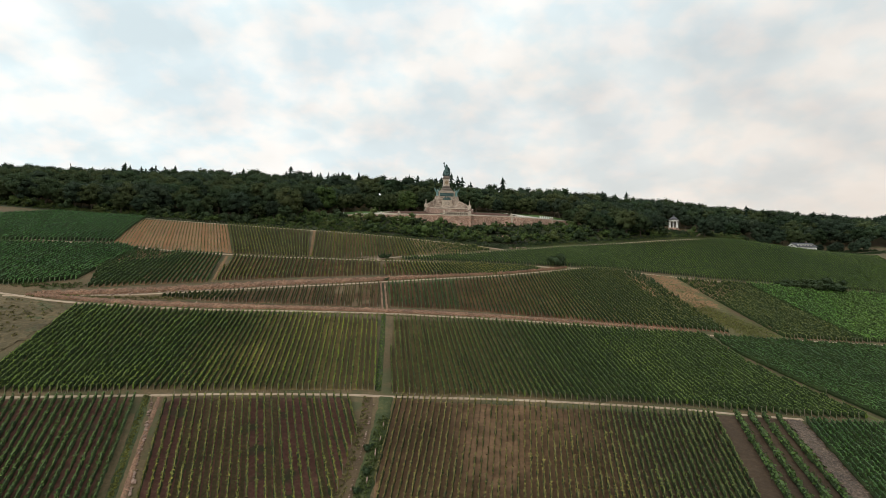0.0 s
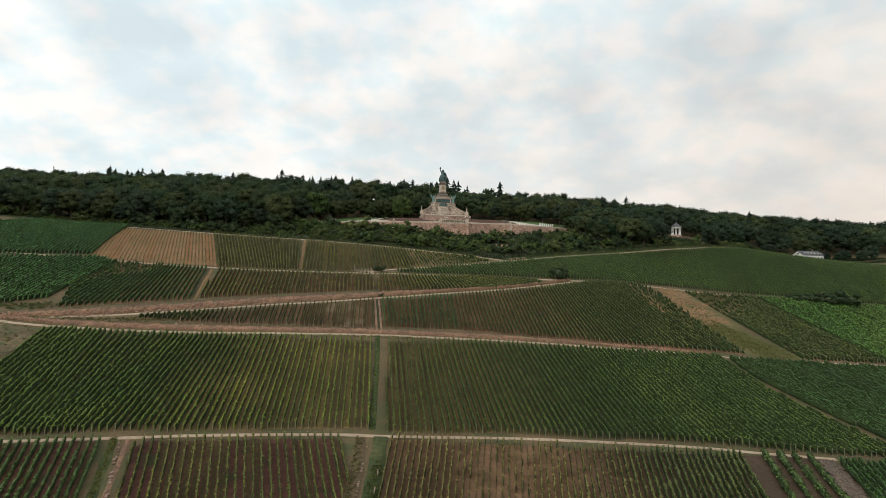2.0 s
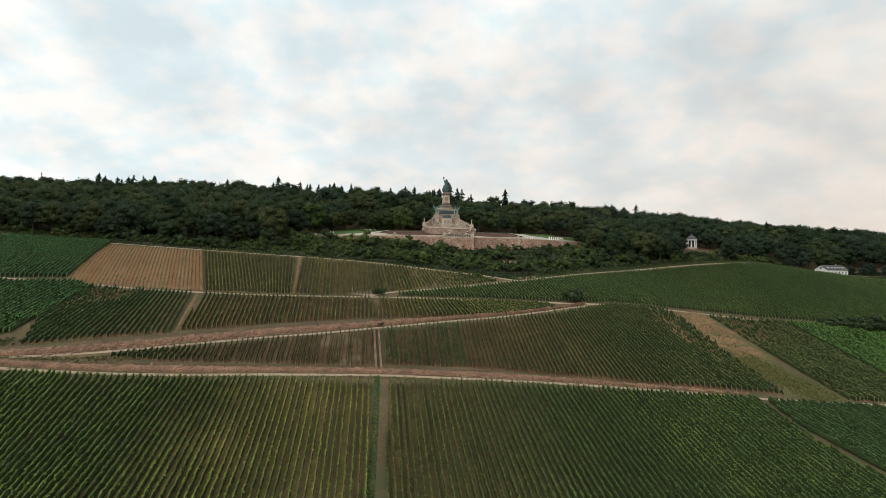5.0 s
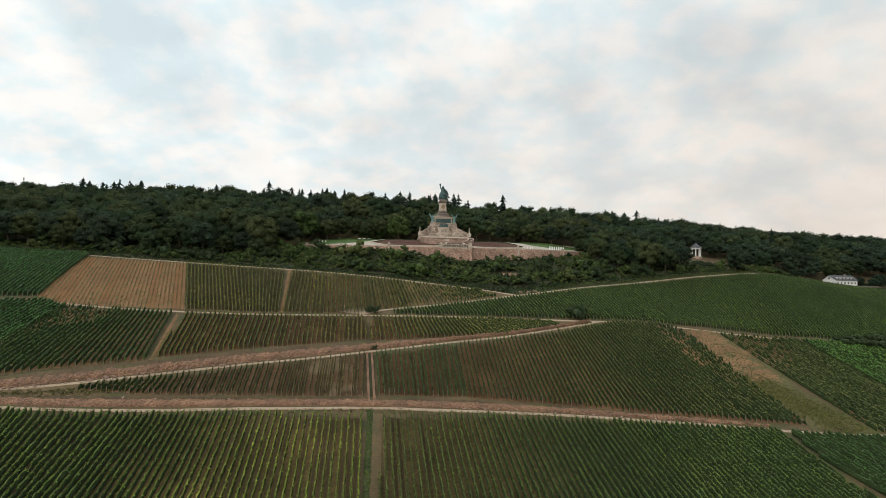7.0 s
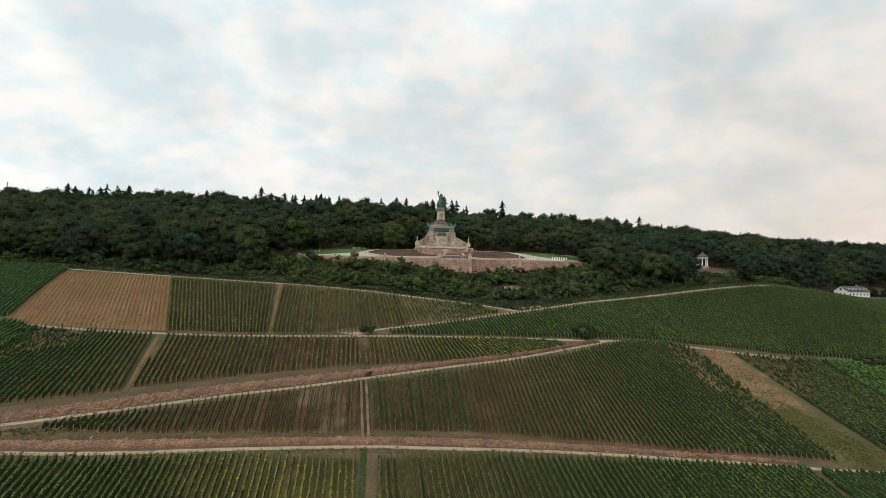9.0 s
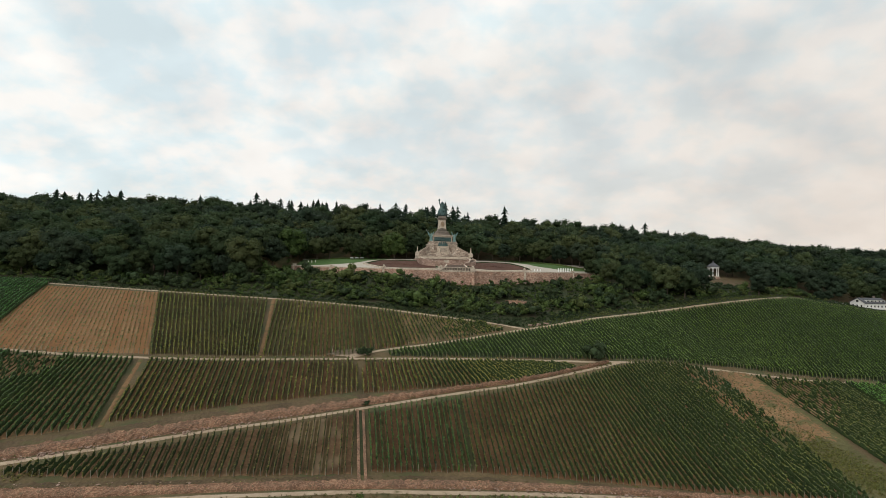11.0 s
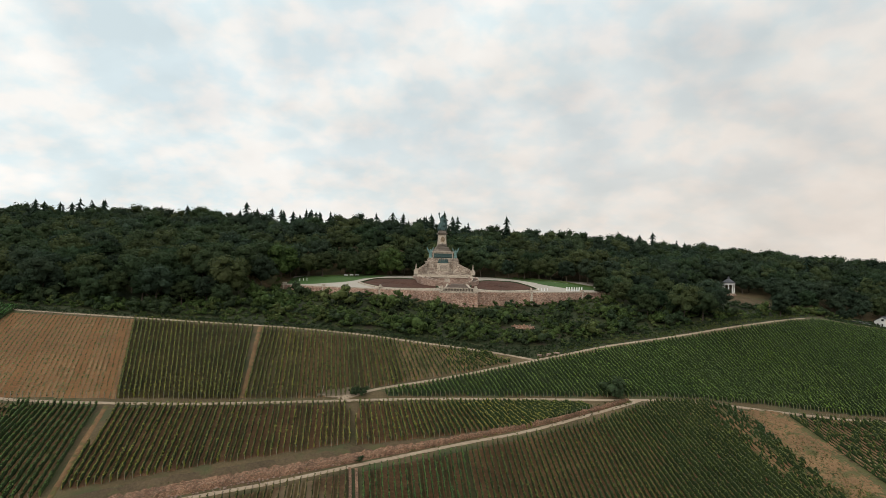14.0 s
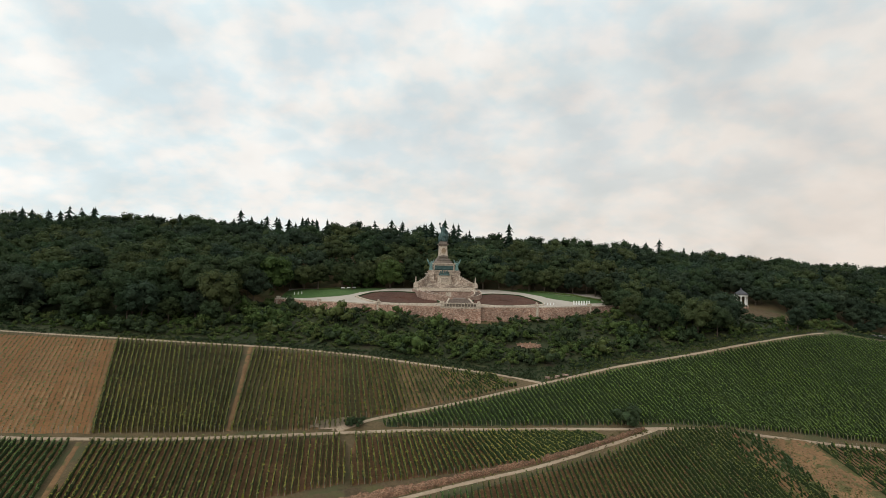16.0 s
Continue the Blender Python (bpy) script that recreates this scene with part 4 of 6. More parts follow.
vineyard("dense dark green vineyard above a bend of the track",
         [(-250.5, 264.6), (-221.4, 278.6), (-170.9, 296.2), (-159.1, 291.3), (-155.9, 243.6), (-172, 232.2), (-206, 218.5)],
         [((-207.7, 218), (-221.4, 278.6)), ((-158.8, 240.5), (-160.2, 293.2))], M_SOIL_DARK, M_VINE_EMERALD, wide=0.42, near=0.9, leafy=2.8)

# ---- woods and scrub ----
def ico(level):
    bm = bmesh.new()
    bmesh.ops.create_icosphere(bm, subdivisions=level, radius=1.0)
    v = np.array([tuple(q.co) for q in bm.verts])
    f = np.array([[q.index for q in face.verts] for face in bm.faces])
    bm.free()
    return v, f


ICO1 = ico(1)


def broad_crown(seed, tall, wide, lobes, leaves, size, base=0.22, round_off=1.0):
    """Vertices and faces of a broad crown: boughs set over one rounded mass, under many leaf clumps."""
    rng = np.random.default_rng(seed)
    vs, fs, count = [], [], 0
    iv, jf = ICO1
    mid, half = tall * (1 + base) / 2, tall * (1 - base) / 2
    centres, radii = [np.array((0, 0, mid - 0.1 * half))], [np.array((0.66 * wide, 0.66 * wide, 0.72 * half))]
    for i in range(lobes):
        up = 1 - 1.75 * (i + 0.5) / lobes
        ang, out = i * 2.4 + rng.uniform(-0.4, 0.4), math.sqrt(max(0, 1 - up * up)) * round_off
        r = wide * rng.uniform(0.3, 0.46)
        far = rng.uniform(0.55, 0.72)
        centres.append(np.array((wide * far * out * math.cos(ang), wide * far * out * math.sin(ang), mid + half * far * up)))
        radii.append(np.array((r, r, r * rng.uniform(0.75, 0.95))))
    centres, radii = np.array(centres), np.array(radii)
    for c, r in zip(centres, radii):
        core = iv * (1 + rng.normal(0, 0.1, (len(iv), 1))) * r * 0.7 + c
        vs.append(core), fs.append(jf + count)
        count += len(core)
    pick = rng.integers(1, lobes + 1, leaves)
    d = rng.normal(0, 1, (leaves, 3))
    d[:, 2] = np.abs(d[:, 2]) * 1.0 - 0.35
    d /= np.linalg.norm(d, axis=1)[:, None]
    pos = centres[pick] + radii[pick] * d * rng.uniform(0.72, 1.12, (leaves, 1))
    qv, qf = leaf_quads(rng, pos, d, size, 0.28)
    return np.concatenate(vs + [qv]), [f.tolist() for f in np.concatenate(fs)] + (qf + count).tolist()


def spruce_crown(seed, tall, wide, tiers=12, around=9):
    """Tiers of drooping, uneven boughs that narrow to a tip."""
    rng = np.random.default_rng(seed)
    verts, faces = [], []
    for i in range(tiers):
        h0 = tall * (0.12 + 0.86 * (i + rng.uniform(-0.2, 0.2)) / tiers)
        r = wide * (1 - i / tiers) ** 0.75 * rng.uniform(0.72, 1.12) + 0.25
        drop = tall * 0.07
        for j in range(around):
            a = 2 * math.pi * (j + 0.5 * (i % 2)) / around + rng.uniform(-0.25, 0.25)
            if rng.random() < 0.16:
                continue
            w, rr = math.pi / around * 1.4, r * rng.uniform(0.45, 1.25)
            k = len(verts)
            top = h0 + tall * 0.075
            verts += [(0.05 * math.cos(a), 0.05 * math.sin(a), top), (0.6 * rr * math.cos(a - w), 0.6 * rr * math.sin(a - w), h0 - 0.2 * drop),
                      (rr * math.cos(a), rr * math.sin(a), h0 - drop * rng.uniform(0.1, 1.0)), (0.6 * rr * math.cos(a + w), 0.6 * rr * math.sin(a + w), h0 - 0.2 * drop)]
            faces.append((k, k + 1, k + 2, k + 3))
    k = len(verts)
    verts += [(0.22, 0, tall * 0.9), (-0.1, 0.2, tall * 0.9), (-0.1, -0.2, tall * 0.9), (0, 0, tall * 1.03)]
    faces += [(k, k + 1, k + 3), (k + 1, k + 2, k + 3), (k + 2, k, k + 3)]
    return np.array(verts), faces


def trunk_mesh(tall, thick, limbs, seed):
    """A tapered trunk with limbs that spread upwards."""
    rng = np.random.default_rng(seed)
    verts, faces = [], []

    def tube(a, b, r0, r1):
        a, b = np.array(a, float), np.array(b, float)
        way = (b - a) / np.linalg.norm(b - a)
        s = np.cross(way, (0.3, 0.9, 0.1))
        s /= np.linalg.norm(s)
        u, k = np.cross(way, s), len(verts)
        for c, r in ((a, r0), (b, r1)):
            verts.extend(tuple(c + r * (math.cos(t) * s + math.sin(t) * u)) for t in np.arange(6) * math.pi / 3)
        faces.extend((k + i, k + (i + 1) % 6, k + 6 + (i + 1) % 6, k + 6 + i) for i in range(6))

    tube((0, 0, -0.6), (0, 0, 0.4 * tall), thick, thick * 0.7)
    tube((0, 0, 0.4 * tall), (0.1, 0, 0.85 * tall), thick * 0.7, thick * 0.2)
    for i in range(limbs):
        a, h = i * 2.2 + rng.uniform(0, 0.6), tall * rng.uniform(0.25, 0.5)
        tube((0, 0, h), (math.cos(a) * tall * 0.22, math.sin(a) * tall * 0.22, h + tall * 0.24), thick * 0.4, thick * 0.12)
    return verts, faces


def mesh_of(name, verts, faces, mat, tone=0.4):
    me = bpy.data.meshes.new(name)
    me.from_pydata([tuple(v) for v in verts], [], faces)
    me.materials.append(mat)
    me.attributes.new("tree_tone", "FLOAT", "POINT").data.foreach_set("value", np.full(len(verts), tone))
    return me


BROAD = [broad_crown(20 + i, 16.0 + 1.0 * i, 6.6 + 0.45 * i, 12, 950, 0.48, base=0.1) for i in range(5)]
SPRUCE = [spruce_crown(60 + i, 15.5 + 1.3 * i, 5.4 + 0.6 * i, 11, 10) for i in range(4)]
BUSH = [broad_crown(80 + i, 2.7 + 0.5 * i, 2.1 + 0.3 * i, 3, 110, 0.29, base=0.02) for i in range(4)]
CROWNS = [[mesh_of("crown", v, f, m, 0.1 + 0.2 * i) for i, (v, f) in enumerate(BROAD)] for m in (M_LEAF, M_LEAF_LIGHT, M_LEAF_WARM, M_LEAF_DEEP)]
SPRUCES = [mesh_of("crown", v, f, M_NEEDLE) for v, f in SPRUCE]
BUSHES = [[mesh_of("shrub", v, f, m) for v, f in BUSH] for m in (M_SCRUB, M_SCRUB_PALE, M_SCRUB_DARK)]
TRUNK = mesh_of("trunk", *trunk_mesh(15, 0.38, 5, 3), M_BARK)
POLE = mesh_of("trunk", *trunk_mesh(17, 0.3, 0, 4), M_BARK)


def tree(x, y, scale, turn, kind, label, light=0, sink=0.3):
    t = empty("tree", pose(x, y, height(x, y) - sink, 0, 0, turn), label, "tree", "trees at the edge of the woods")
    for name, me in (("trunk", POLE if kind >= 10 else TRUNK), ("crown", SPRUCES[kind - 10] if kind >= 10 else CROWNS[light][kind])):
        ob = new(name, me)
        ob.parent = t
        ob.scale = (scale, scale, scale)
    return t


LIGHT_TREES = ((-31, 470), (-99, 458))


def clearing(x, y):
    """True where no tall tree stands: terrace and lawns, temple, house and the open views on to them."""
    out = (y > wall_y(x) - 12) & (np.abs(x - 2) < 96) & (y < 467 - 0.06 * np.abs(x))
    out |= np.hypot(x - 195.5, y - 478) < 16
    out |= (y > 458) & (y < 482) & (x > 182 - (482 - y) * 0.6) & (x < 206 - (482 - y) * 0.36)
    out |= (x > 198) & (x < 221) & (y > 430) & (y < 479)
    across = x - (163 + (y - 395) * 0.42)
    out |= (np.abs(across - 3) < 14) & (y > 380) & (y < 484)
    for tx, ty in LIGHT_TREES:
        out |= np.hypot(x - tx, y - ty + 4) < 9
    out |= (x > 240) & (x < 330) & (y < 464) | (x > 205) & (y < 452)
    return out


def wood_edge(x):
    """How far down the slope the woods come."""
    return np.interp(x, [-500, -260, -205, -150, -108, -100, 97, 104, 150, 190, 230, 330, 600], [375, 380, 386, 390, 396, 455, 452, 404, 410, 420, 440, 470, 480])


def plant_woods():
    rng = np.random.default_rng(11)
    spots = []
    for row, y in enumerate(np.concatenate([np.arange(378, 520, 9.6), np.arange(520, 632, 10.8)])):
        for x in np.arange(-0.86 * y - 20, 0.88 * y + 30, 10.4 if y < 520 else 11.4):
            px, py = x + rng.uniform(-3, 3) + 4 * (row % 2), y + rng.uniform(-2.8, 2.8)
            if py > wood_edge(px) and not clearing(np.array(px), np.array(py)):
                spots.append((px, py))
    piles = {key: [[], [], 0, []] for key in ("LEAF", "WARM", "DEEP", "NEEDLE")}
    for px, py in spots:
        front = py - wood_edge(px)
        near_gap = clearing(np.array([px, px, px - 9, px + 9]), np.array([py - 9, py - 16, py, py])).any()
        tuft = math.sin(px * 0.11) + math.sin(px * 0.047 + 2) > -0.8
        spruce = rng.random() < (0.9 if -165 < px < 62 and py > 565 and tuft else 0.8 if -342 < px < -300 and py > 575 else 0.5 if 185 < px < 230 and py > 590 else 0.008)
        scale, turn = rng.uniform(0.74, 1.28), rng.uniform(0, 360)
        if px > 90 and py < 470:
            scale *= 0.85
        tone = "LEAF WARM DEEP".split()[int(rng.choice(3, p=(0.4, 0.52, 0.08) if -70 < px < 110 and py < 530 else (0.35, 0.12, 0.53) if px > 150 else (0.45, 0.25, 0.3)))]
        if spruce:
            scale *= rng.uniform(0.95, 1.38)
        if (front < 9 or near_gap or py < 448) and abs(px) < 330 and py < 520:
            if spruce:
                tree(px, py, scale, turn, 10 + int(rng.integers(0, 3)), "dark green spruce at the edge of the woods")
            else:
                tree(px, py, scale, turn, int(rng.integers(0, 5)), TREE_WORDS[tone], "LEAF LIGHT WARM DEEP".split().index(tone))
            continue
        pile = piles["NEEDLE" if spruce else tone]
        v, f = SPRUCE[int(rng.integers(0, 4))] if spruce else FAR[int(rng.integers(0, 5))]
        c, s = math.cos(turn), math.sin(turn)
        pile[0].append(np.column_stack([v[:, 0] * c - v[:, 1] * s, v[:, 0] * s + v[:, 1] * c, v[:, 2]]) * scale + (px, py, height(px, py) - 0.4))
        pile[1].extend([tuple(q + pile[2] for q in face) for face in f])
        pile[2] += len(v)
        pile[3].append(np.full(len(v), rng.random()))
    for key, mat, name, label in (("LEAF", M_LEAF, "woodland", "dense dark green broadleaf woods on the ridge"), ("WARM", M_LEAF_WARM, "woodland", "olive green broadleaf trees within the woods"),
                                  ("DEEP", M_LEAF_DEEP, "woodland", "very dark green broadleaf trees within the woods"), ("NEEDLE", M_NEEDLE, "spruces", "dark spruces standing above the broadleaf woods")):
        ob = linked(name, np.concatenate(piles[key][0]), piles[key][1], mat)
        ob.data.attributes.new("tree_tone", "FLOAT", "POINT").data.foreach_set("value", np.concatenate(piles[key][3]))
        tagged(ob, label, "woods", kind="stuff")


TREE_WORDS = {"LEAF": "dark green broadleaf tree at the edge of the woods", "WARM": "olive green broadleaf tree at the edge of the woods", "DEEP": "very dark broadleaf tree at the edge of the woods"}
FAR = [broad_crown(40 + i, 14.0 + 1.1 * i, 6.8 + 0.5 * i, 7, 250, 0.62, base=0.25) for i in range(5)]
plant_woods()


def plant_scrub():
    rng = np.random.default_rng(5)
    piles = [[[], [], 0] for _ in range(3)]
    lower = lambda x: np.interp(x, [-330, -215, -98, -37, 20, 40, 64, 113, 148, 184, 215, 260], [374.5, 374.5, 374.5, 371, 360, 358, 369, 389, 403, 417, 431, 445])
    upper = lambda x: np.where(np.abs(x - 2) < 100, wall_y(x) - 1.5, wood_edge(x) + 12)
    n = 0
    for x in np.arange(-330, 262, 3.2):
        for y in np.arange(369, 480, 3.2):
            px, py = x + rng.uniform(-1.6, 1.6), y + rng.uniform(-1.6, 1.6)
            if not lower(px) < py < upper(px) or np.hypot(px - 199, py - 481) < 8 or 197 < px < 217 and py > 444:
                continue
            # thickets and low brambles follow each other over the slope
            wave = math.sin(px * 0.21 + 1.3 * math.sin(py * 0.13)) + math.sin(py * 0.27 + 0.05 * px) + rng.normal(0, 0.5)
            if np.hypot((px - 41) / 10, (py - 386) / 8) < 1 or rng.random() < 0.06:
                continue
            low = np.clip((py - lower(px)) / 8, 0.32, 1)
            scale = rng.uniform(0.55, 1.15) * (1.0 + 0.32 * np.clip(wave, -1.3, 1.7)) * low * rng.choice((1, 1, 1, 1.5))
            if py > upper(px) - 13 and abs(px - 2) < 100:
                scale *= 0.62 if py > upper(px) - 7 else 0.8
            kind, turn = int(rng.integers(0, 4)), rng.uniform(0, 360)
            tone = int(rng.choice(3, p=(0.5, 0.3, 0.2) if wave < 0.4 else (0.5, 0.12, 0.38)))
            n += 1
            if n % 26 == 0 and scale > 0.6:
                ob = new("shrub", BUSHES[tone][kind])
                ob.matrix_world = pose(px, py, height(px, py) - 0.2, 0, 0, turn) @ Matrix.Scale(scale * 1.25, 4)
                tagged(ob, SCRUB_WORDS[tone], "shrub", "shrubs on the slope")
                continue
            v, f = BUSH[kind]
            c, s = math.cos(turn), math.sin(turn)
            w = np.column_stack([v[:, 0] * c - v[:, 1] * s, v[:, 0] * s + v[:, 1] * c, v[:, 2] * rng.uniform(0.8, 1.35)]) * scale + (px, py, height(px, py) - 0.2)
            pile = piles[tone]
            pile[0].append(w), pile[1].extend([tuple(q + pile[2] for q in face) for face in f])
            pile[2] += len(w)
    for pile, mat, label in zip(piles, (M_SCRUB, M_SCRUB_PALE, M_SCRUB_DARK), ("thick green scrub of shrubs and brambles", "pale olive brambles among the scrub", "dark green thickets on the slope")):
        tagged(linked("scrub", np.concatenate(pile[0]), pile[1], mat), label, "scrub", kind="stuff")


SCRUB_WORDS = ("leafy green shrub on the slope below the wall", "pale olive shrub on the slope below the wall", "dark green shrub on the slope below the wall")
plant_scrub()
for px, py, sc, kind in ((-31, 470, 1.4, 1), (-99, 458, 1.45, 3), (-56, 474, 0.95, 0), (-44, 476, 0.9, 2)):
    tree(px, py, sc, kind * 70, kind, "light green round tree beside the lawn", 1, 3.6)


# ---- terrace ----
def box(bm, x0, x1, y0, y1, z0, z1, inset=0.0):
    """A block; inset: how much the top draws in on each side."""
    low = [bm.verts.new(v) for v in ((x0, y0, z0), (x1, y0, z0), (x1, y1, z0), (x0, y1, z0))]
    i = inset
    high = [bm.verts.new(v) for v in ((x0 + i, y0 + i, z1), (x1 - i, y0 + i, z1), (x1 - i, y1 - i, z1), (x0 + i, y1 - i, z1))]
    bm.faces.new(low[::-1]), bm.faces.new(high)
    for a in range(4):
        b = (a + 1) % 4
        bm.faces.new((low[a], low[b], high[b], high[a]))
    return bm


def boxes(*rows):
    bm = bmesh.new()
    for row in rows:
        box(bm, *row)
    return bm


def bevelled(bm, width=0.06):
    bmesh.ops.bevel(bm, geom=bm.edges[:], offset=width, segments=1, affect="EDGES")
    return bm


M_PAVING = material("brown_paving", [(0.1, 0.075, 0.06), (0.15, 0.115, 0.095), (0.21, 0.165, 0.135)], 1.5, 0.1, bump=0.3)


def terrace():
    # the sloping gravel court inside the wall
    xs, n = np.arange(-96, 101.1, 1.0), 56
    verts = []
    for x in xs:
        for s in np.linspace(0, 1, n):
            y = wall_y(x) + 0.5 + (472 - wall_y(x)) * s
            verts.append((x, y, float(terrace_height(x, y))))
    i = np.arange(len(xs) - 1)[:, None] * n + np.arange(n - 1)[None]
    faces = np.stack([i, i + n, i + n + 1, i + 1], -1).reshape(-1, 4).tolist()
    tagged(linked("terrace_floor", verts, faces, M_GRAVEL, smooth=True), "pale gravel court sloping up to the monument", "terrace", kind="structure")

    # the curved retaining wall with its coping
    line = smooth_line(WALL_LINE, 1.5)
    wall = empty("terrace_wall", Matrix.Translation((10, 414, 90)), "curved retaining wall of reddish rubble stone with pale coping", "wall", kind="structure")
    side = np.gradient(line, axis=0)
    side = np.stack([-side[:, 1], side[:, 0]], -1) / np.hypot(*side.T)[:, None]

    def run(name, mat, out0, out1, low, high, label=""):
        verts = []
        for p, s in zip(line, side):
            for o, up in ((out0, 0), (out0 + (0.35 if low < 90 else 0), 1), (out1, 1), (out1, 0)):
                q = p - s * o
                verts.append((q[0] - 10, q[1] - 414, (high if up else low) - 90))
        i = np.arange(len(line) - 1)[:, None] * 4 + np.arange(4)[None]
        j = np.arange(len(line) - 1)[:, None] * 4 + (np.arange(4)[None] + 1) % 4
        faces = np.stack([i, i + 4, j + 4, j], -1).reshape(-1, 4).tolist()
        linked(name, verts, faces, mat, wall, label)

    run("stonework", M_RUBBLE, 0.9, -0.6, 82.0, WALL_TOP - 0.3)
    run("coping", M_STONE, 0.95, -0.75, WALL_TOP - 0.3, WALL_TOP + 0.25, "pale sandstone coping")
    for x, y in ((-68, 434), (-34, 421), (50.6, 418), (84, 434.5), (-94, 448), (100, 444.5)):
        bm = boxes((-0.9, 0.9, -1.3, 0.7, -12, 0.9), (-1.1, 1.1, -1.5, 0.9, 0.9, 1.3))
        if x in (-34, 50.6):
            box(bm, -0.6, 0.6, -0.9, 0.3, 1.3, 2.6, 0.25)
        bmesh.ops.translate(bm, verts=bm.verts, vec=(x - 10, y - 414, WALL_TOP - 90))
        part("pier", bm, M_STONE, wall, "square sandstone pier")

    # the lookout that stands forward of the wall
    look_out = empty("lookout", pose(9.8, 412.5, WALL_TOP, 0, 0, 1), "stone lookout with a balustrade above vineyards", "lookout", kind="structure")
    part("bastion", boxes((-11.0, 10.4, -2.4, 4, -14, -0.9, 0.35)), M_RUBBLE, look_out)
    part("base_course", boxes((-10.8, 10.2, -2.2, 4, -0.9, 0.0)), M_STONE, look_out)
    part("paving", boxes((-9.4, 8.8, -1.4, 7.5, 0.02, 0.14)), M_PAVING, look_out, "brown paved floor")
    part("rail", boxes((-8.6, 8.6, -2.25, -1.45, 1.45, 2.0)), M_STONE, look_out)
    # added dark sheet that stands in for shade in the gaps between balusters
    part("backing", boxes((-8.6, 8.6, -1.3, -1.15, 0.1, 1.45)), M_STONE_DARK, look_out, "dark sheet in place of the shade behind the balusters")
    for k in range(11):
        bm = bmesh.new()
        x = -7.9 + k * 1.58
        box(bm, x - 0.3, x + 0.3, -2.1, -1.6, 0.0, 1.45)
        part("baluster", bm, M_STONE, look_out)
    for x in (-9.7, 9.1):
        part("pier", bevelled(boxes((x - 1.0, x + 1.0, -2.5, -0.6, 0.0, 1.9), (x - 0.7, x + 0.7, -2.2, -0.9, 1.9, 2.9))), M_STONE, look_out)


terrace()


def terrace_patch(name, poly, mat, label, category, lift, bumps=0.0, edge=None):
    """Turf or a bed laid on the sloping court, with a low kerb where edge is given."""
    line = smooth_line(poly + poly[:1], 1.5)
    rng = np.random.default_rng(len(line))
    c = line.mean(axis=0)
    thing = empty(name, Matrix.Translation((c[0], c[1], float(terrace_height(*c)))), label, category)
    z0 = float(terrace_height(*c))
    rings, verts = 9, []
    for r in range(rings + 1):
        for p in line[:-1]:
            q = c + (p - c) * (1 - r / rings * 0.98)
            verts.append((q[0] - c[0], q[1] - c[1], float(terrace_height(*q)) - z0 + (lift if r else lift - 0.15) + bumps * rng.random() * (r > 0)))
    n = len(line) - 1
    faces = [(r * n + i, r * n + (i + 1) % n, (r + 1) * n + (i + 1) % n, (r + 1) * n + i) for r in range(rings) for i in range(n)]
    faces.append(tuple(range(rings * n, rings * n + n)))
    linked("turf" if mat is M_LAWN else "planting", verts, faces, mat, thing)
    if edge:
        verts = []
        for p in line[:-1]:
            for f, up in ((1.0, -0.2), (1.0, edge), (1 + 1.1 / max(8, np.hypot(*(p - c))), edge), (1 + 1.1 / max(8, np.hypot(*(p - c))), -0.2)):
                q = c + (p - c) * f
                verts.append((q[0] - c[0], q[1] - c[1], float(terrace_height(*q)) - z0 + up))
        faces = [(4 * i + a, 4 * i + (a + 1) % 4, 4 * ((i + 1) % n) + (a + 1) % 4, 4 * ((i + 1) % n) + a) for i in range(n) for a in range(4)]
        linked("kerb", verts, faces, M_STONE, thing, "pale stone kerb")
        verts = [((c + (p - c) * f - c)[0], (c + (p - c) * f - c)[1], float(terrace_height(*(c + (p - c) * f))) - z0 + up + 0.1 * rng.random())
                 for p in line[:-1] for f, up in ((0.995, -0.1), (0.99, 0.55), (0.96, 0.55), (0.955, -0.1))]
        linked("box_edging", verts, faces, M_SCRUB_DARK, thing, "low dark green clipped edging")
    return thing


terrace_patch("flower_bed", [(-48, 439.5), (-40, 447), (-27, 451), (-16, 447), (-9, 437), (-1, 420.5), (-18, 420.3), (-34, 424.5)], M_HEATH, "half-round bed of low reddish planting", "flower bed", 0.12, 0.2, 0.6)
terrace_patch("flower_bed", [(14.5, 419.5), (22, 438), (30, 446), (41, 444), (49, 438), (56, 426.5), (44, 420), (30, 417.3)], M_HEATH, "half-round bed of low reddish planting", "flower bed", 0.12, 0.2, 0.6)
terrace_patch("lawn", [(-95.5, 451), (-95, 466), (-78, 471), (-60, 473), (-36, 474), (-32, 468), (-47, 449), (-59, 443), (-79, 444)], M_LAWN, "mown green lawn beside the gravel court", "lawn", 0.08, 0.03)
terrace_patch("lawn", [(33, 474), (50, 473.5), (64, 464), (79, 455), (100, 452), (88, 442), (76, 439.5), (60, 443), (48, 461)], M_LAWN, "mown green lawn beside the gravel court", "lawn", 0.08, 0.03)


# ---- monument ----
ZB = 104.6
MON = pose(2.3, 449, ZB, 0, 0, 8)
monument = empty("monument", MON, "tall sandstone monument with bronze reliefs above a broad stair", "monument")


def mon(name, bm, mat=M_STONE, label="", smooth=False, bevel=0.08):
    if bevel:
        bevelled(bm, bevel)
    return part(name, bm, mat, monument, label, smooth)


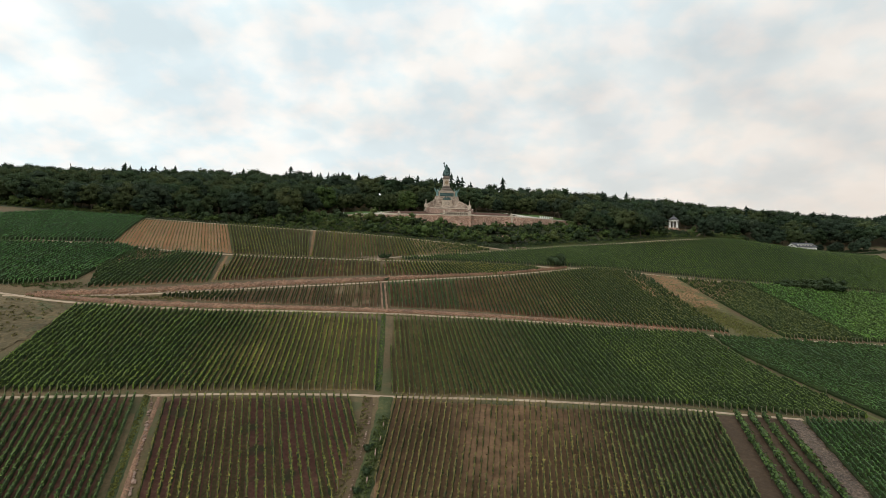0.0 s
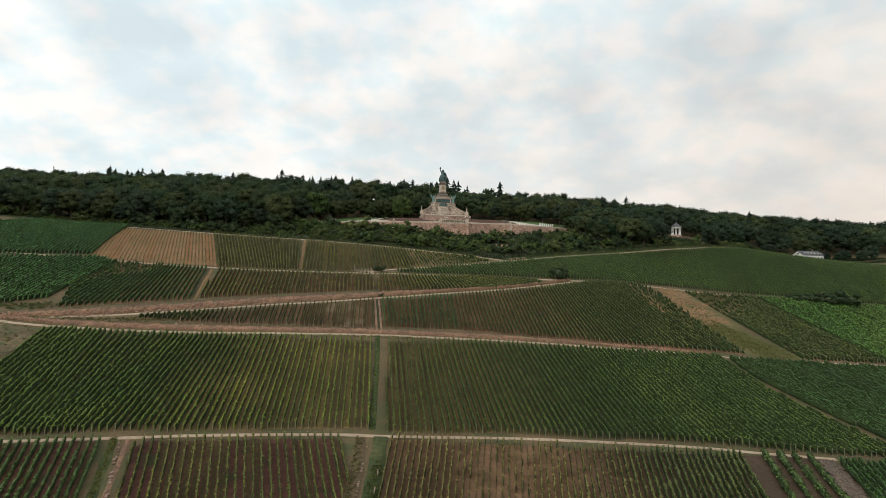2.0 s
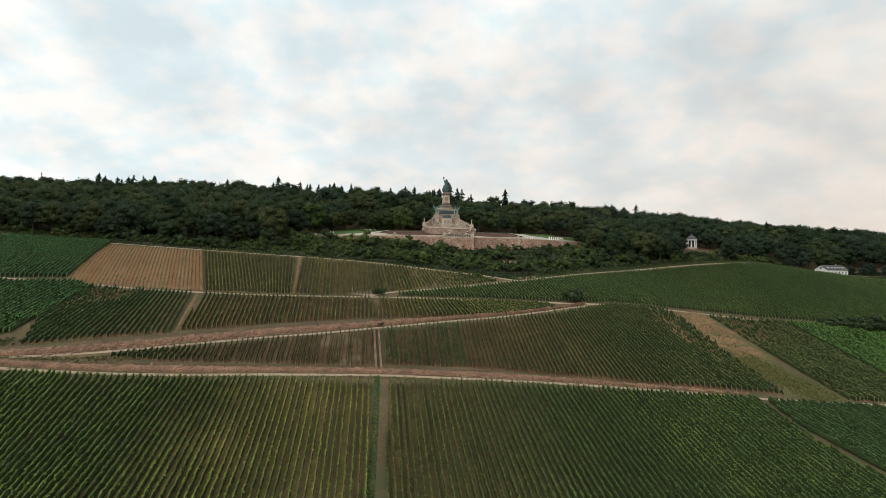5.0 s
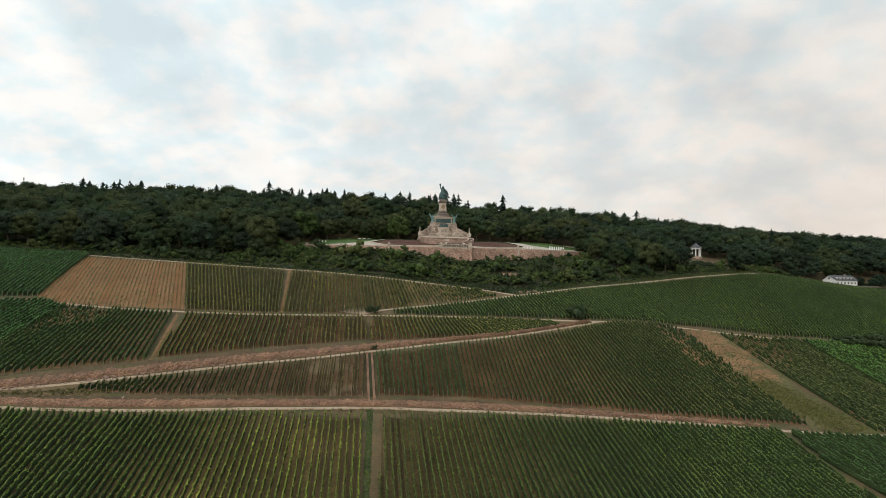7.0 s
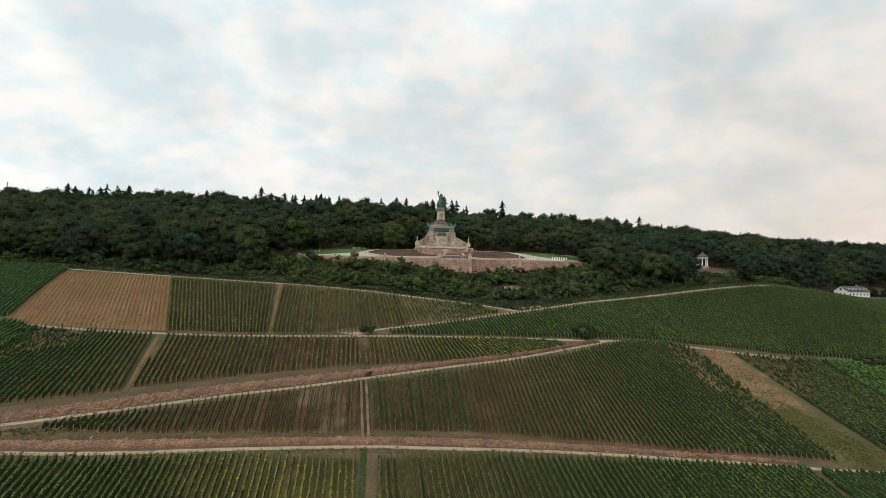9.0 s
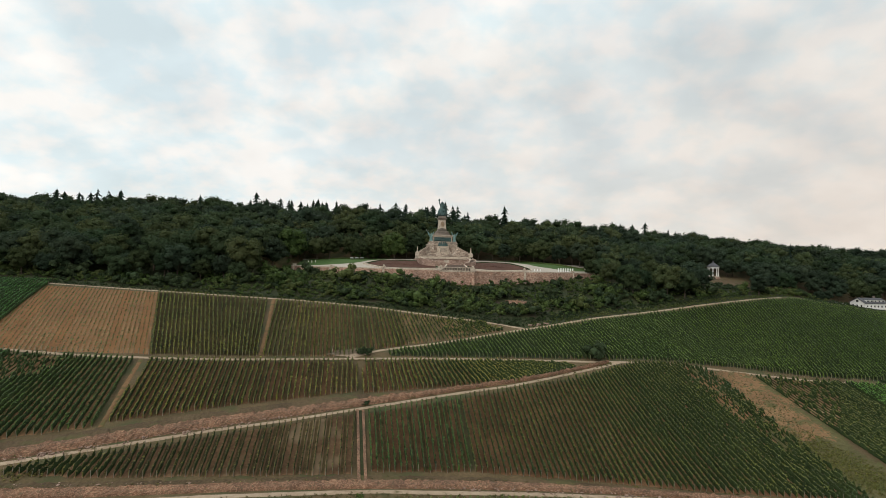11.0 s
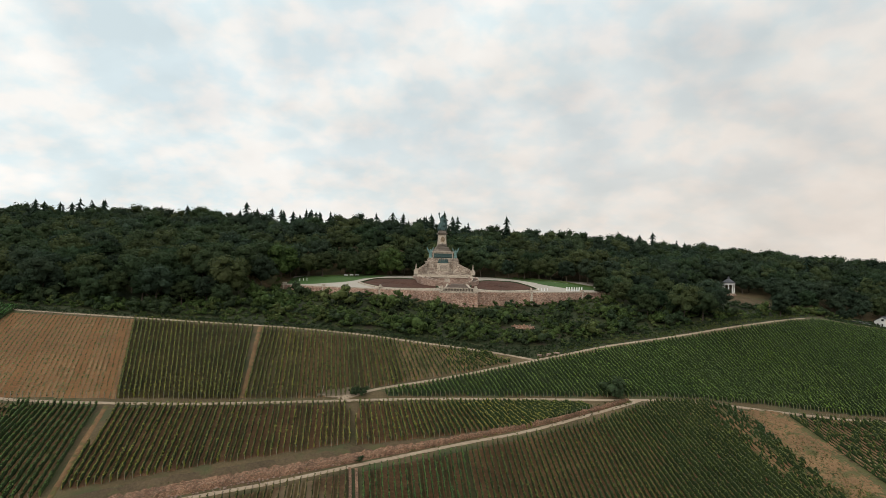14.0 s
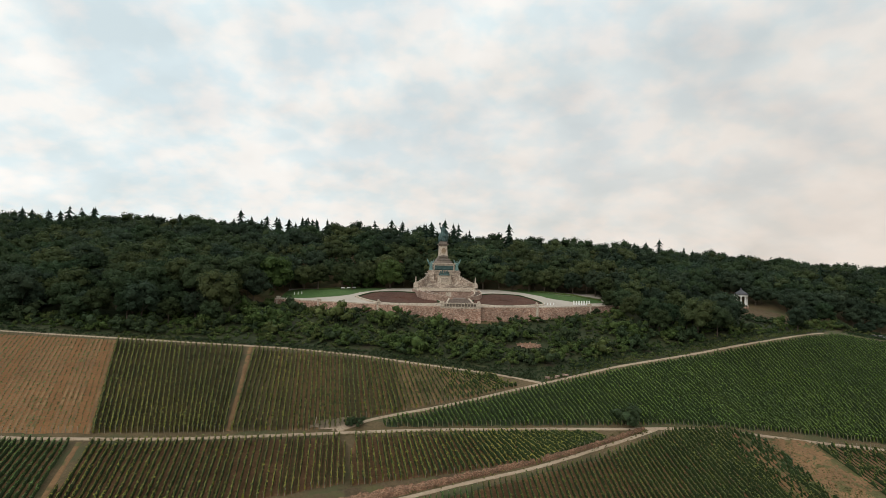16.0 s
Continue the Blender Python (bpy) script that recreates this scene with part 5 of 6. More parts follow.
# landing and its front wall
M_RUBBLE_PINK = rubble("pink_ashlar", [(0.27, 0.17, 0.125), (0.38, 0.25, 0.19), (0.47, 0.33, 0.26), (0.32, 0.21, 0.16)], (0.14, 0.095, 0.07), 0.9)
mon("landing", boxes((-17.6, 17.6, -13, 12, -8.5, -1.4)), M_RUBBLE_PINK, "landing walled with sandstone")
mon("landing_rim", boxes((-17.9, 17.9, -13.4, -12.2, -1.6, -1.1)), M_STONE)
mon("niche_panel", boxes((-1.6, 1.6, -13.35, -12.9, -4.6, -2.0)), M_STONE)
for k in range(4):
    mon("broad_step", boxes((-17.4 + 0.1 * k, 17.4 - 0.1 * k, -8 + 1.1 * k, 10, -1.4 + 0.35 * k, -1.05 + 0.35 * k)), M_STONE, bevel=0.03)
for k in range(9):
    mon("step", boxes((-16.6, 16.6, -3.4 + 0.62 * k, 9, 0.26 * k, 0.26 * (k + 1))), M_ASHLAR, bevel=0.02)
# flanking stepped walls down to the two obelisks
for s in (-1, 1):
    for k in range(7):
        x0, x1 = 9.4 + k * 1.1, 10.5 + k * 1.1
        mon("flank_block", boxes((min(s * x0, s * x1), max(s * x0, s * x1), 1.0 - 0.75 * k, 6.0 - 0.75 * k, 0, 6.4 - 0.62 * k)), M_ASHLAR, "stepped sandstone flank wall", bevel=0)
    for k in range(7):
        x0, x1 = 9.35 + k * 1.1, 10.55 + k * 1.1
        mon("coping", boxes((min(s * x0, s * x1), max(s * x0, s * x1), 0.85 - 0.75 * k, 6.1 - 0.75 * k, 6.4 - 0.62 * k, 6.62 - 0.62 * k)), M_STONE, bevel=0.02)
    obelisk = mon("obelisk", boxes((s * 17.6 - 0.42, s * 17.6 + 0.42, -4.32, -3.48, 2.9, 6.0, 0.24)), M_STONE, "small sandstone obelisk", bevel=0.05)
    part("plinth", bevelled(boxes((s * 17.6 - 1.2, s * 17.6 + 1.2, -5.1, -2.7, 0, 2.4), (s * 17.6 - 0.9, s * 17.6 + 0.9, -4.8, -3.0, 2.4, 2.95)), 0.06), M_STONE, obelisk)
    ball = bmesh.new()
    bmesh.ops.create_icosphere(ball, subdivisions=2, radius=0.25, matrix=Matrix.Translation((s * 17.6, -3.9, 6.1)))
    part("finial", ball, M_STONE, obelisk, smooth=True)
# main body
mon("base_block", boxes((-9.4, 9.4, 2.6, 15, 0, 7.6)), M_ASHLAR)
mon("base_cornice", boxes((-9.8, 9.8, 2.2, 15.4, 7.6, 8.1)), M_STONE)
mon("relief_block", boxes((-6.6, 6.6, 3.6, 14, 8.1, 13.6)), M_ASHLAR)
mon("projecting_bay", boxes((-3.9, 3.9, 1.2, 3.0, 0, 6.6), (-4.2, 4.2, 1.0, 3.2, 6.6, 7.0)), M_STONE)
mon("inscription_tablet", boxes((-2.9, 2.9, 0.98, 1.2, 2.6, 6.0)), M_STONE, "pale stone tablet")
for k in range(5):
    mon("inscription_bar", boxes((-2.2 + 0.15 * (k % 2), 2.2 - 0.2 * (k % 3), 0.955, 1.0, 5.3 - 0.52 * k, 5.5 - 0.52 * k)), M_STONE_DARK, bevel=0)
frieze = mon("frieze", boxes((-5.7, 5.7, 3.3, 3.7, 10.2, 13.0)), M_BRONZE_DARK, "dark bronze relief panel")
mon("frieze_frame", boxes((-6.1, 6.1, 3.35, 3.8, 13.0, 13.4), (-6.1, 6.1, 3.35, 3.8, 9.8, 10.2), (-6.1, -5.7, 3.35, 3.8, 10.2, 13.0), (5.7, 6.1, 3.35, 3.8, 10.2, 13.0)), M_STONE, bevel=0)
rng = np.random.default_rng(3)
bm = bmesh.new()
for k in range(46):
    x, h = -5.4 + 10.8 * (k + rng.uniform(-0.3, 0.3)) / 45, rng.uniform(1.1, 2.2)
    bmesh.ops.create_icosphere(bm, subdivisions=1, radius=1.0, matrix=Matrix.Translation((x, 3.28, 10.3 + h * 0.5)) @ Matrix.Diagonal((0.24, 0.16, h * 0.52, 1)))
    bmesh.ops.create_icosphere(bm, subdivisions=1, radius=0.17, matrix=Matrix.Translation((x, 3.22, 10.35 + h)))
part("relief", bm, M_BRONZE_DARK, frieze, "crowded bronze relief", True)
mon("cornice", boxes((-6.9, 6.9, 3.1, 14.5, 13.6, 14.0), (-7.1, 7.1, 2.8, 14.8, 14.0, 14.4)), M_STONE)
mon("attic", boxes((-5.2, 5.2, 4.4, 13, 14.4, 15.6, 0.2)), M_STONE_DARK)
mon("shields", boxes((-4.2, 4.2, 5.0, 12.2, 15.6, 17.2, 0.5)), M_STONE_DARK, "dark weathered band of carved shields")
bm = bmesh.new()
for k in range(9):
    bmesh.ops.create_icosphere(bm, subdivisions=2, radius=1.0, matrix=Matrix.Translation((-3.6 + 0.9 * k, 5.0, 16.3)) @ Matrix.Diagonal((0.48, 0.3, 0.75, 1)))
mon("carving", bm, M_STONE_DARK, bevel=0, smooth=True)
mon("pedestal_foot", boxes((-3.0, 3.0, 5.6, 11.8, 17.2, 18.6, 0.35)), M_STONE_DARK)
bm = bmesh.new()
for k in range(7):
    bmesh.ops.create_icosphere(bm, subdivisions=2, radius=1.0, matrix=Matrix.Translation((-2.4 + 0.8 * k, 5.7, 18.0 + 0.35 * (3 - abs(k - 3)) * 0.6)) @ Matrix.Diagonal((0.5, 0.35, 0.9, 1)))
mon("eagle_carving", bm, M_STONE_DARK, bevel=0, smooth=True)
mon("shaft", boxes((-2.45, 2.45, 5.6, 11.6, 18.6, 24.9, 0.3)), M_STONE, "pale tapering pedestal")
bm = bmesh.new()
for k in range(16):
    a = k * math.pi / 8
    bmesh.ops.create_icosphere(bm, subdivisions=1, radius=1.0, matrix=Matrix.Translation((1.05 * math.cos(a), 5.75, 21.8 + 1.45 * math.sin(a))) @ Matrix.Diagonal((0.42, 0.16, 0.42, 1)))
bmesh.ops.create_icosphere(bm, subdivisions=2, radius=1.0, matrix=Matrix.Translation((0, 5.75, 21.8)) @ Matrix.Diagonal((0.75, 0.2, 1.1, 1)))
mon("emblem", bm, M_GOLD, "brown carved emblem", bevel=0, smooth=True)
mon("cap", boxes((-2.6, 2.6, 5.4, 11.8, 24.9, 25.5), (-3.0, 3.0, 5.0, 12.2, 25.5, 26.0), (-2.3, 2.3, 5.8, 11.4, 26.0, 27.4, 0.2)), M_STONE_DARK)
for s in (-1, 1):
    mon("corner_pedestal", boxes((s * 7.9 - 1.7, s * 7.9 + 1.7, 1.6, 5.0, 0, 8.9), (s * 7.9 - 1.9, s * 7.9 + 1.9, 1.4, 5.2, 8.9, 9.4), (s * 7.9 - 1.3, s * 7.9 + 1.3, 2.0, 4.6, 9.4, 10.2)), M_ASHLAR)


def lathe(bm, profile, at=(0, 0, 0), folds=0, depth=0.0, sides=20, squash=1.0):
    """A turned body, with folds round it: a robe, a torso."""
    rings = []
    for r, z in profile:
        ring = []
        for k in range(sides):
            a = 2 * math.pi * k / sides
            f = r * (1 + depth * math.sin(folds * a))
            ring.append(bm.verts.new((at[0] + f * math.cos(a), at[1] + squash * f * math.sin(a), at[2] + z)))
        rings.append(ring)
    for a, b in zip(rings, rings[1:]):
        for k in range(sides):
            bm.faces.new((a[k], a[(k + 1) % sides], b[(k + 1) % sides], b[k]))
    bm.faces.new(rings[0][::-1]), bm.faces.new(rings[-1])


def limb(bm, a, b, r0, r1):
    a, b = Vector(a), Vector(b)
    m = Matrix.Translation((a + b) / 2) @ (b - a).to_track_quat("Z", "Y").to_matrix().to_4x4()
    bmesh.ops.create_cone(bm, cap_ends=True, segments=10, radius1=r0, radius2=r1, depth=(b - a).length, matrix=m)


def blob(bm, c, r):
    bmesh.ops.create_icosphere(bm, subdivisions=2, radius=1.0, matrix=Matrix.Translation(c) @ Matrix.Diagonal((*r, 1)))


def tall_statue():
    bm = bmesh.new()
    # the seat behind the robe, with a high back
    box(bm, -1.7, 1.9, 0.3, 2.0, 0, 4.2, 0.15)
    box(bm, -1.2, 1.5, 0.9, 1.8, 4.2, 5.6, 0.2)
    # robe, cloak and their heavy folds
    lathe(bm, [(2.2, 0), (2.05, 0.9), (1.75, 2.4), (1.45, 4.0), (1.15, 5.4), (0.98, 6.0), (1.15, 6.9), (1.1, 7.7), (0.5, 8.3)], (0, 0, 0), 9, 0.12, 36, 0.85)
    lathe(bm, [(1.5, 0.4), (1.85, 2.4), (1.75, 4.4), (1.35, 6.2), (0.8, 7.7)], (0.75, 0.6, 0), 6, 0.18, 24, 0.6)
    lathe(bm, [(1.1, 0.2), (1.2, 1.8), (0.85, 3.6), (0.5, 5.2)], (-1.15, -0.1, 0), 5, 0.2, 20, 0.8)
    for k in range(7):
        limb(bm, (-1.5 + 0.5 * k, -1.5 + 0.05 * k, 0.1), (-0.7 + 0.26 * k, -0.85, 5.0 - 0.25 * abs(k - 3)), 0.3, 0.14)
    # knee put forward under the robe
    blob(bm, (0.6, -1.25, 3.6), (0.75, 0.7, 1.3))
    # neck, head and long hair
    limb(bm, (0, 0, 8.1), (0, -0.05, 8.9), 0.38, 0.34)
    blob(bm, (-0.05, -0.15, 9.3), (0.55, 0.6, 0.72))
    lathe(bm, [(0.85, 6.6), (0.9, 8.0), (0.62, 9.4)], (0.1, 0.5, 0), 7, 0.14, 20, 0.55)
    # raised arm with a crown
    limb(bm, (-0.9, 0, 7.7), (-1.55, -0.2, 8.7), 0.42, 0.32)
    limb(bm, (-1.55, -0.2, 8.7), (-1.75, -0.3, 10.4), 0.3, 0.2)
    lathe(bm, [(0.4, 10.4), (0.5, 10.8), (0.32, 11.4), (0.1, 11.8)], (-1.75, -0.3, 0), 5, 0.15, 15)
    # lowered arm on a long sword
    limb(bm, (1.0, 0, 7.5), (1.9, -0.5, 6.1), 0.42, 0.3)
    limb(bm, (1.9, -0.5, 6.1), (1.95, -1.1, 5.0), 0.3, 0.22)
    box(bm, 1.85, 2.12, -1.3, -1.18, 0.2, 6.1)
    box(bm, 1.5, 2.5, -1.38, -1.12, 5.2, 5.42)
    ob = part("statue", bm, M_BRONZE_DARK, None, "", True)
    ob.matrix_world = MON @ Matrix.Translation((0, 8.6, 27.4)) @ Matrix.Diagonal((1.25, 1.2, 0.98, 1))
    tagged(ob, "green bronze robed statue with raised arm on a pedestal", "statue")


def winged_statue(s):
    bm = bmesh.new()
    lathe(bm, [(0.95, 0), (0.8, 1.2), (0.62, 2.6), (0.5, 3.3), (0.58, 4.1), (0.25, 4.6)], (0, 0, 0), 7, 0.1, 28, 0.85)
    blob(bm, (0, -0.05, 5.05), (0.32, 0.35, 0.42))
    for w in (-1, 1):
        rows = [(0.2, 3.4), (0.9, 5.2), (1.9, 6.9), (1.75, 5.6), (1.3, 4.1), (0.6, 2.5)]
        front = [bm.verts.new((w * x * (1.15 if w == s else 0.9), 0.45 + 0.12 * x, z)) for x, z in rows]
        back = [bm.verts.new((v.co.x, v.co.y + 0.22, v.co.z)) for v in front]
        bm.faces.new(front), bm.faces.new(back[::-1])
        for a in range(len(rows)):
            b = (a + 1) % len(rows)
            bm.faces.new((front[b], front[a], back[a], back[b]))
    limb(bm, (s * 0.5, -0.1, 4.0), (s * 1.15, -0.9, 4.6), 0.2, 0.13)
    limb(bm, (-s * 0.5, -0.1, 4.0), (-s * 0.8, -0.7, 3.0), 0.2, 0.13)
    bmesh.ops.recalc_face_normals(bm, faces=bm.faces)
    ob = part("winged_statue", bm, M_BRONZE, None, "")
    ob.matrix_world = MON @ Matrix.Translation((s * 7.8, 3.3, 10.2)) @ Matrix.Diagonal((1.15, 1.1, 1.0, 1))
    tagged(ob, "green bronze winged statue on a corner pedestal", "statue", "winged statues")


def figure_group():
    bm = bmesh.new()
    for x, h, r in ((-2.2, 1.6, 0.8), (-1.0, 2.4, 0.75), (0.3, 1.9, 0.85), (1.5, 2.5, 0.7), (2.4, 1.4, 0.7)):
        lathe(bm, [(r, 0), (r * 0.8, h * 0.5), (r * 0.55, h * 0.85), (r * 0.2, h)], (x, 0, 0), 5, 0.12, 20, 0.7)
        blob(bm, (x, -0.1, h + 0.3), (0.3, 0.32, 0.38))
    blob(bm, (0, 0.1, 0.4), (3.1, 0.9, 0.6))
    ob = part("figure_group", bm, M_BRONZE_DARK, None, "", True)
    ob.matrix_world = MON @ Matrix.Translation((0, 2.0, 6.9)) @ Matrix.Diagonal((1.1, 1.1, 1.25, 1))
    tagged(ob, "dark bronze group of seated figures on a ledge", "statue")


tall_statue()
winged_statue(-1), winged_statue(1)
figure_group()


# curved stairs from the landing down to the lookout
def curved_stair(s):
    stair = empty("curved_stair", MON, "curved outdoor stair of sandstone with a pale parapet", "stair", "curved stairs")
    n, top, low = 26, -1.4, -5.0
    for k in range(n):
        a0, a1 = radians(82 * k / n), radians(82 * (k + 1) / n)
        z = top + (low - top) * (k + 1) / n
        bm = bmesh.new()
        ring = [(f * 16.6 * math.cos(a) * s + (6.0 if s > 0 else 2.6) * math.sin(a), -13 - f * 11.5 * math.sin(a)) for f, a in ((1, a0), (1, a1), (0.8, a1), (0.8, a0))]
        lo, hi = [bm.verts.new((x, y, -9)) for x, y in ring], [bm.verts.new((x, y, z)) for x, y in ring]
        bm.faces.new(hi), bm.faces.new(lo[::-1])
        for i in range(4):
            bm.faces.new((lo[i], lo[(i + 1) % 4], hi[(i + 1) % 4], hi[i]))
        bmesh.ops.recalc_face_normals(bm, faces=bm.faces)
        part("step", bm, M_PAVING, stair)
    for f0, f1, name in ((1.0, 1.035, "parapet"), (0.765, 0.8, "inner_parapet")):
        verts = []
        for k in range(n + 1):
            a = radians(82 * k / n)
            z = top + (low - top) * k / n
            for f, zz in ((f0, -9), (f1, -9), (f1, z + 0.75), (f0, z + 0.75)):
                verts.append((f * 16.6 * math.cos(a) * s + (6.0 if s > 0 else 2.6) * math.sin(a), -13 - f * 11.5 * math.sin(a), zz))
        faces = [(4 * k + i, 4 * k + (i + 1) % 4, 4 * k + 4 + (i + 1) % 4, 4 * k + 4 + i) for k in range(n) for i in range(4)] + [(0, 1, 2, 3), tuple(4 * n + i for i in range(4))]
        ob = linked(name, verts, faces, [M_RUBBLE_PINK, M_STONE], stair, "pinkish stone parapet with pale coping")
        ob.data.polygons.foreach_set("material_index", [int(k % 4 == 2) for k in range(4 * n)] + [0, 0])


curved_stair(-1), curved_stair(1)


def court_stair():
    """The broad brown flight from the lookout up to the foot of the curved stairs."""
    stair = empty("court_stair", MON, "broad flight of brown steps between pale kerbs", "stair")
    n = 16
    for k in range(n):
        s = (k + 0.5) / n
        mid, half, y = 2.4 + 1.4 * s, 7.4 - 2.6 * s, -35 + 11.5 * k / n
        part("step", boxes((mid - half, mid + half, y, -12.9, -10, -8.0 + 3.0 * (k + 1) / n)), M_PAVING, stair)
    for side in (-1, 1):
        verts = []
        for k in range(n + 1):
            s = k / n
            x, y, z = 2.4 + 1.4 * s + side * (7.5 - 2.6 * s), -35 + 11.5 * s, -8.0 + 3.0 * s
            for dx, dz in ((0, -3), (0.7, -3), (0.7, 0.7), (0, 0.7)):
                verts.append((x + side * dx, y, z + dz))
        faces = [(4 * k + i, 4 * k + (i + 1) % 4, 4 * k + 4 + (i + 1) % 4, 4 * k + 4 + i) for k in range(n) for i in range(4)] + [(0, 1, 2, 3), tuple(4 * n + i for i in range(4))]
        linked("kerb", verts, faces, M_STONE, stair, "pale stone kerb")


court_stair()


def white_post(x, y, tall, wide):
    bm = boxes((-wide, wide, -wide * 0.6, wide * 0.6, -0.3, tall, wide * 0.15))
    ob = part("marker_post", bevelled(bm, 0.03), M_WHITE)
    ob.matrix_world = pose(x, y, float(terrace_height(x, y)), 0, 0, 25)
    tagged(ob, "white upright post on the gravel court", "post", "white posts")


for k in range(7):
    white_post(75 + 1.75 * k, 433.6 + 0.95 * k, 2.2, 0.42)
for k in range(4):
    white_post(56.5 + 1.9 * k, 425.4 + 0.8 * k, 1.3, 0.22)
for k in range(3):
    white_post(-86.6 + 2.2 * k, 454.8, 1.6, 0.2)


# low hedges along the back of the lawns
def hedge(points, tall, wide):
    line = smooth_line(points, 0.8)
    rng = np.random.default_rng(len(line))
    side = np.gradient(line, axis=0)
    side = np.stack([-side[:, 1], side[:, 0]], -1) / np.hypot(*side.T)[:, None]
    verts = []
    for p, s in zip(line, side):
        for a, up in ((-1, 0), (-1.1, 0.6), (-0.7, 1), (0.7, 1), (1.1, 0.6), (1, 0)):
            q = p + s * wide * a * (1 + 0.12 * rng.normal())
            verts.append((q[0], q[1], float(terrace_height(*q)) + tall * up * (1 + 0.1 * rng.normal()) - 0.1 * (up == 0)))
    n = len(line)
    faces = [(6 * k + i, 6 * k + i + 1, 6 * k + 7 + i, 6 * k + 6 + i) for k in range(n - 1) for i in range(5)] + [tuple(range(6)), tuple(range(6 * n - 6, 6 * n))]
    tagged(linked("hedge", verts, faces, M_SCRUB), "low clipped dark hedge behind a lawn", "hedge", "low hedges")


hedge([(-74, 464), (-62, 469), (-50, 473)], 0.9, 0.7)
hedge([(50, 474.5), (64, 465.5), (80, 456.8), (97, 453.5)], 0.9, 0.7)


# ---- temple on the knoll ----
def temple():
    x, y = 197.5, 479
    z = 95.8
    t = empty("temple", pose(x, y, z) @ Matrix.Diagonal((0.92, 0.92, 1.0, 1)), "small round white temple with columns and slate roof", "temple")

    def disc(name, r0, r1, z0, z1, mat, label="", sides=32):
        bm = bmesh.new()
        bmesh.ops.create_cone(bm, cap_ends=True, segments=sides, radius1=r0, radius2=r1, depth=z1 - z0, matrix=Matrix.Translation((0, 0, (z0 + z1) / 2)))
        return part(name, bm, mat, t, label)

    disc("foundation", 5.4, 5.2, -3.5, -0.4, M_RUBBLE)
    disc("base_step", 4.9, 4.9, -0.4, -0.1, M_STONE)
    disc("floor", 4.5, 4.5, -0.1, 0.25, M_STONE)
    for k in range(8):
        a = k * math.pi / 4 + 0.3
        bm = bmesh.new()
        lathe(bm, [(0.52, 0.25), (0.52, 0.5), (0.4, 0.6), (0.42, 2.5), (0.36, 5.4), (0.5, 5.6), (0.54, 5.9)], (3.7 * math.cos(a), 3.7 * math.sin(a), 0), sides=14)
        part("column", bm, M_WHITE, t, "white round column", True)
    disc("entablature", 4.25, 4.35, 5.9, 6.8, M_WHITE, "white ring beam")
    disc("eaves", 4.8, 4.8, 6.8, 7.05, M_WHITE)
    bm = bmesh.new()
    lathe(bm, [(5.1, 7.05), (3.9, 7.8), (2.6, 8.8), (1.3, 9.6), (0.75, 9.9), (0.75, 10.5), (0.2, 11.1), (0.08, 11.6)], sides=32)
    part("roof", bm, M_SLATE, t, "dark conical slate roof with a lantern", True)


temple()


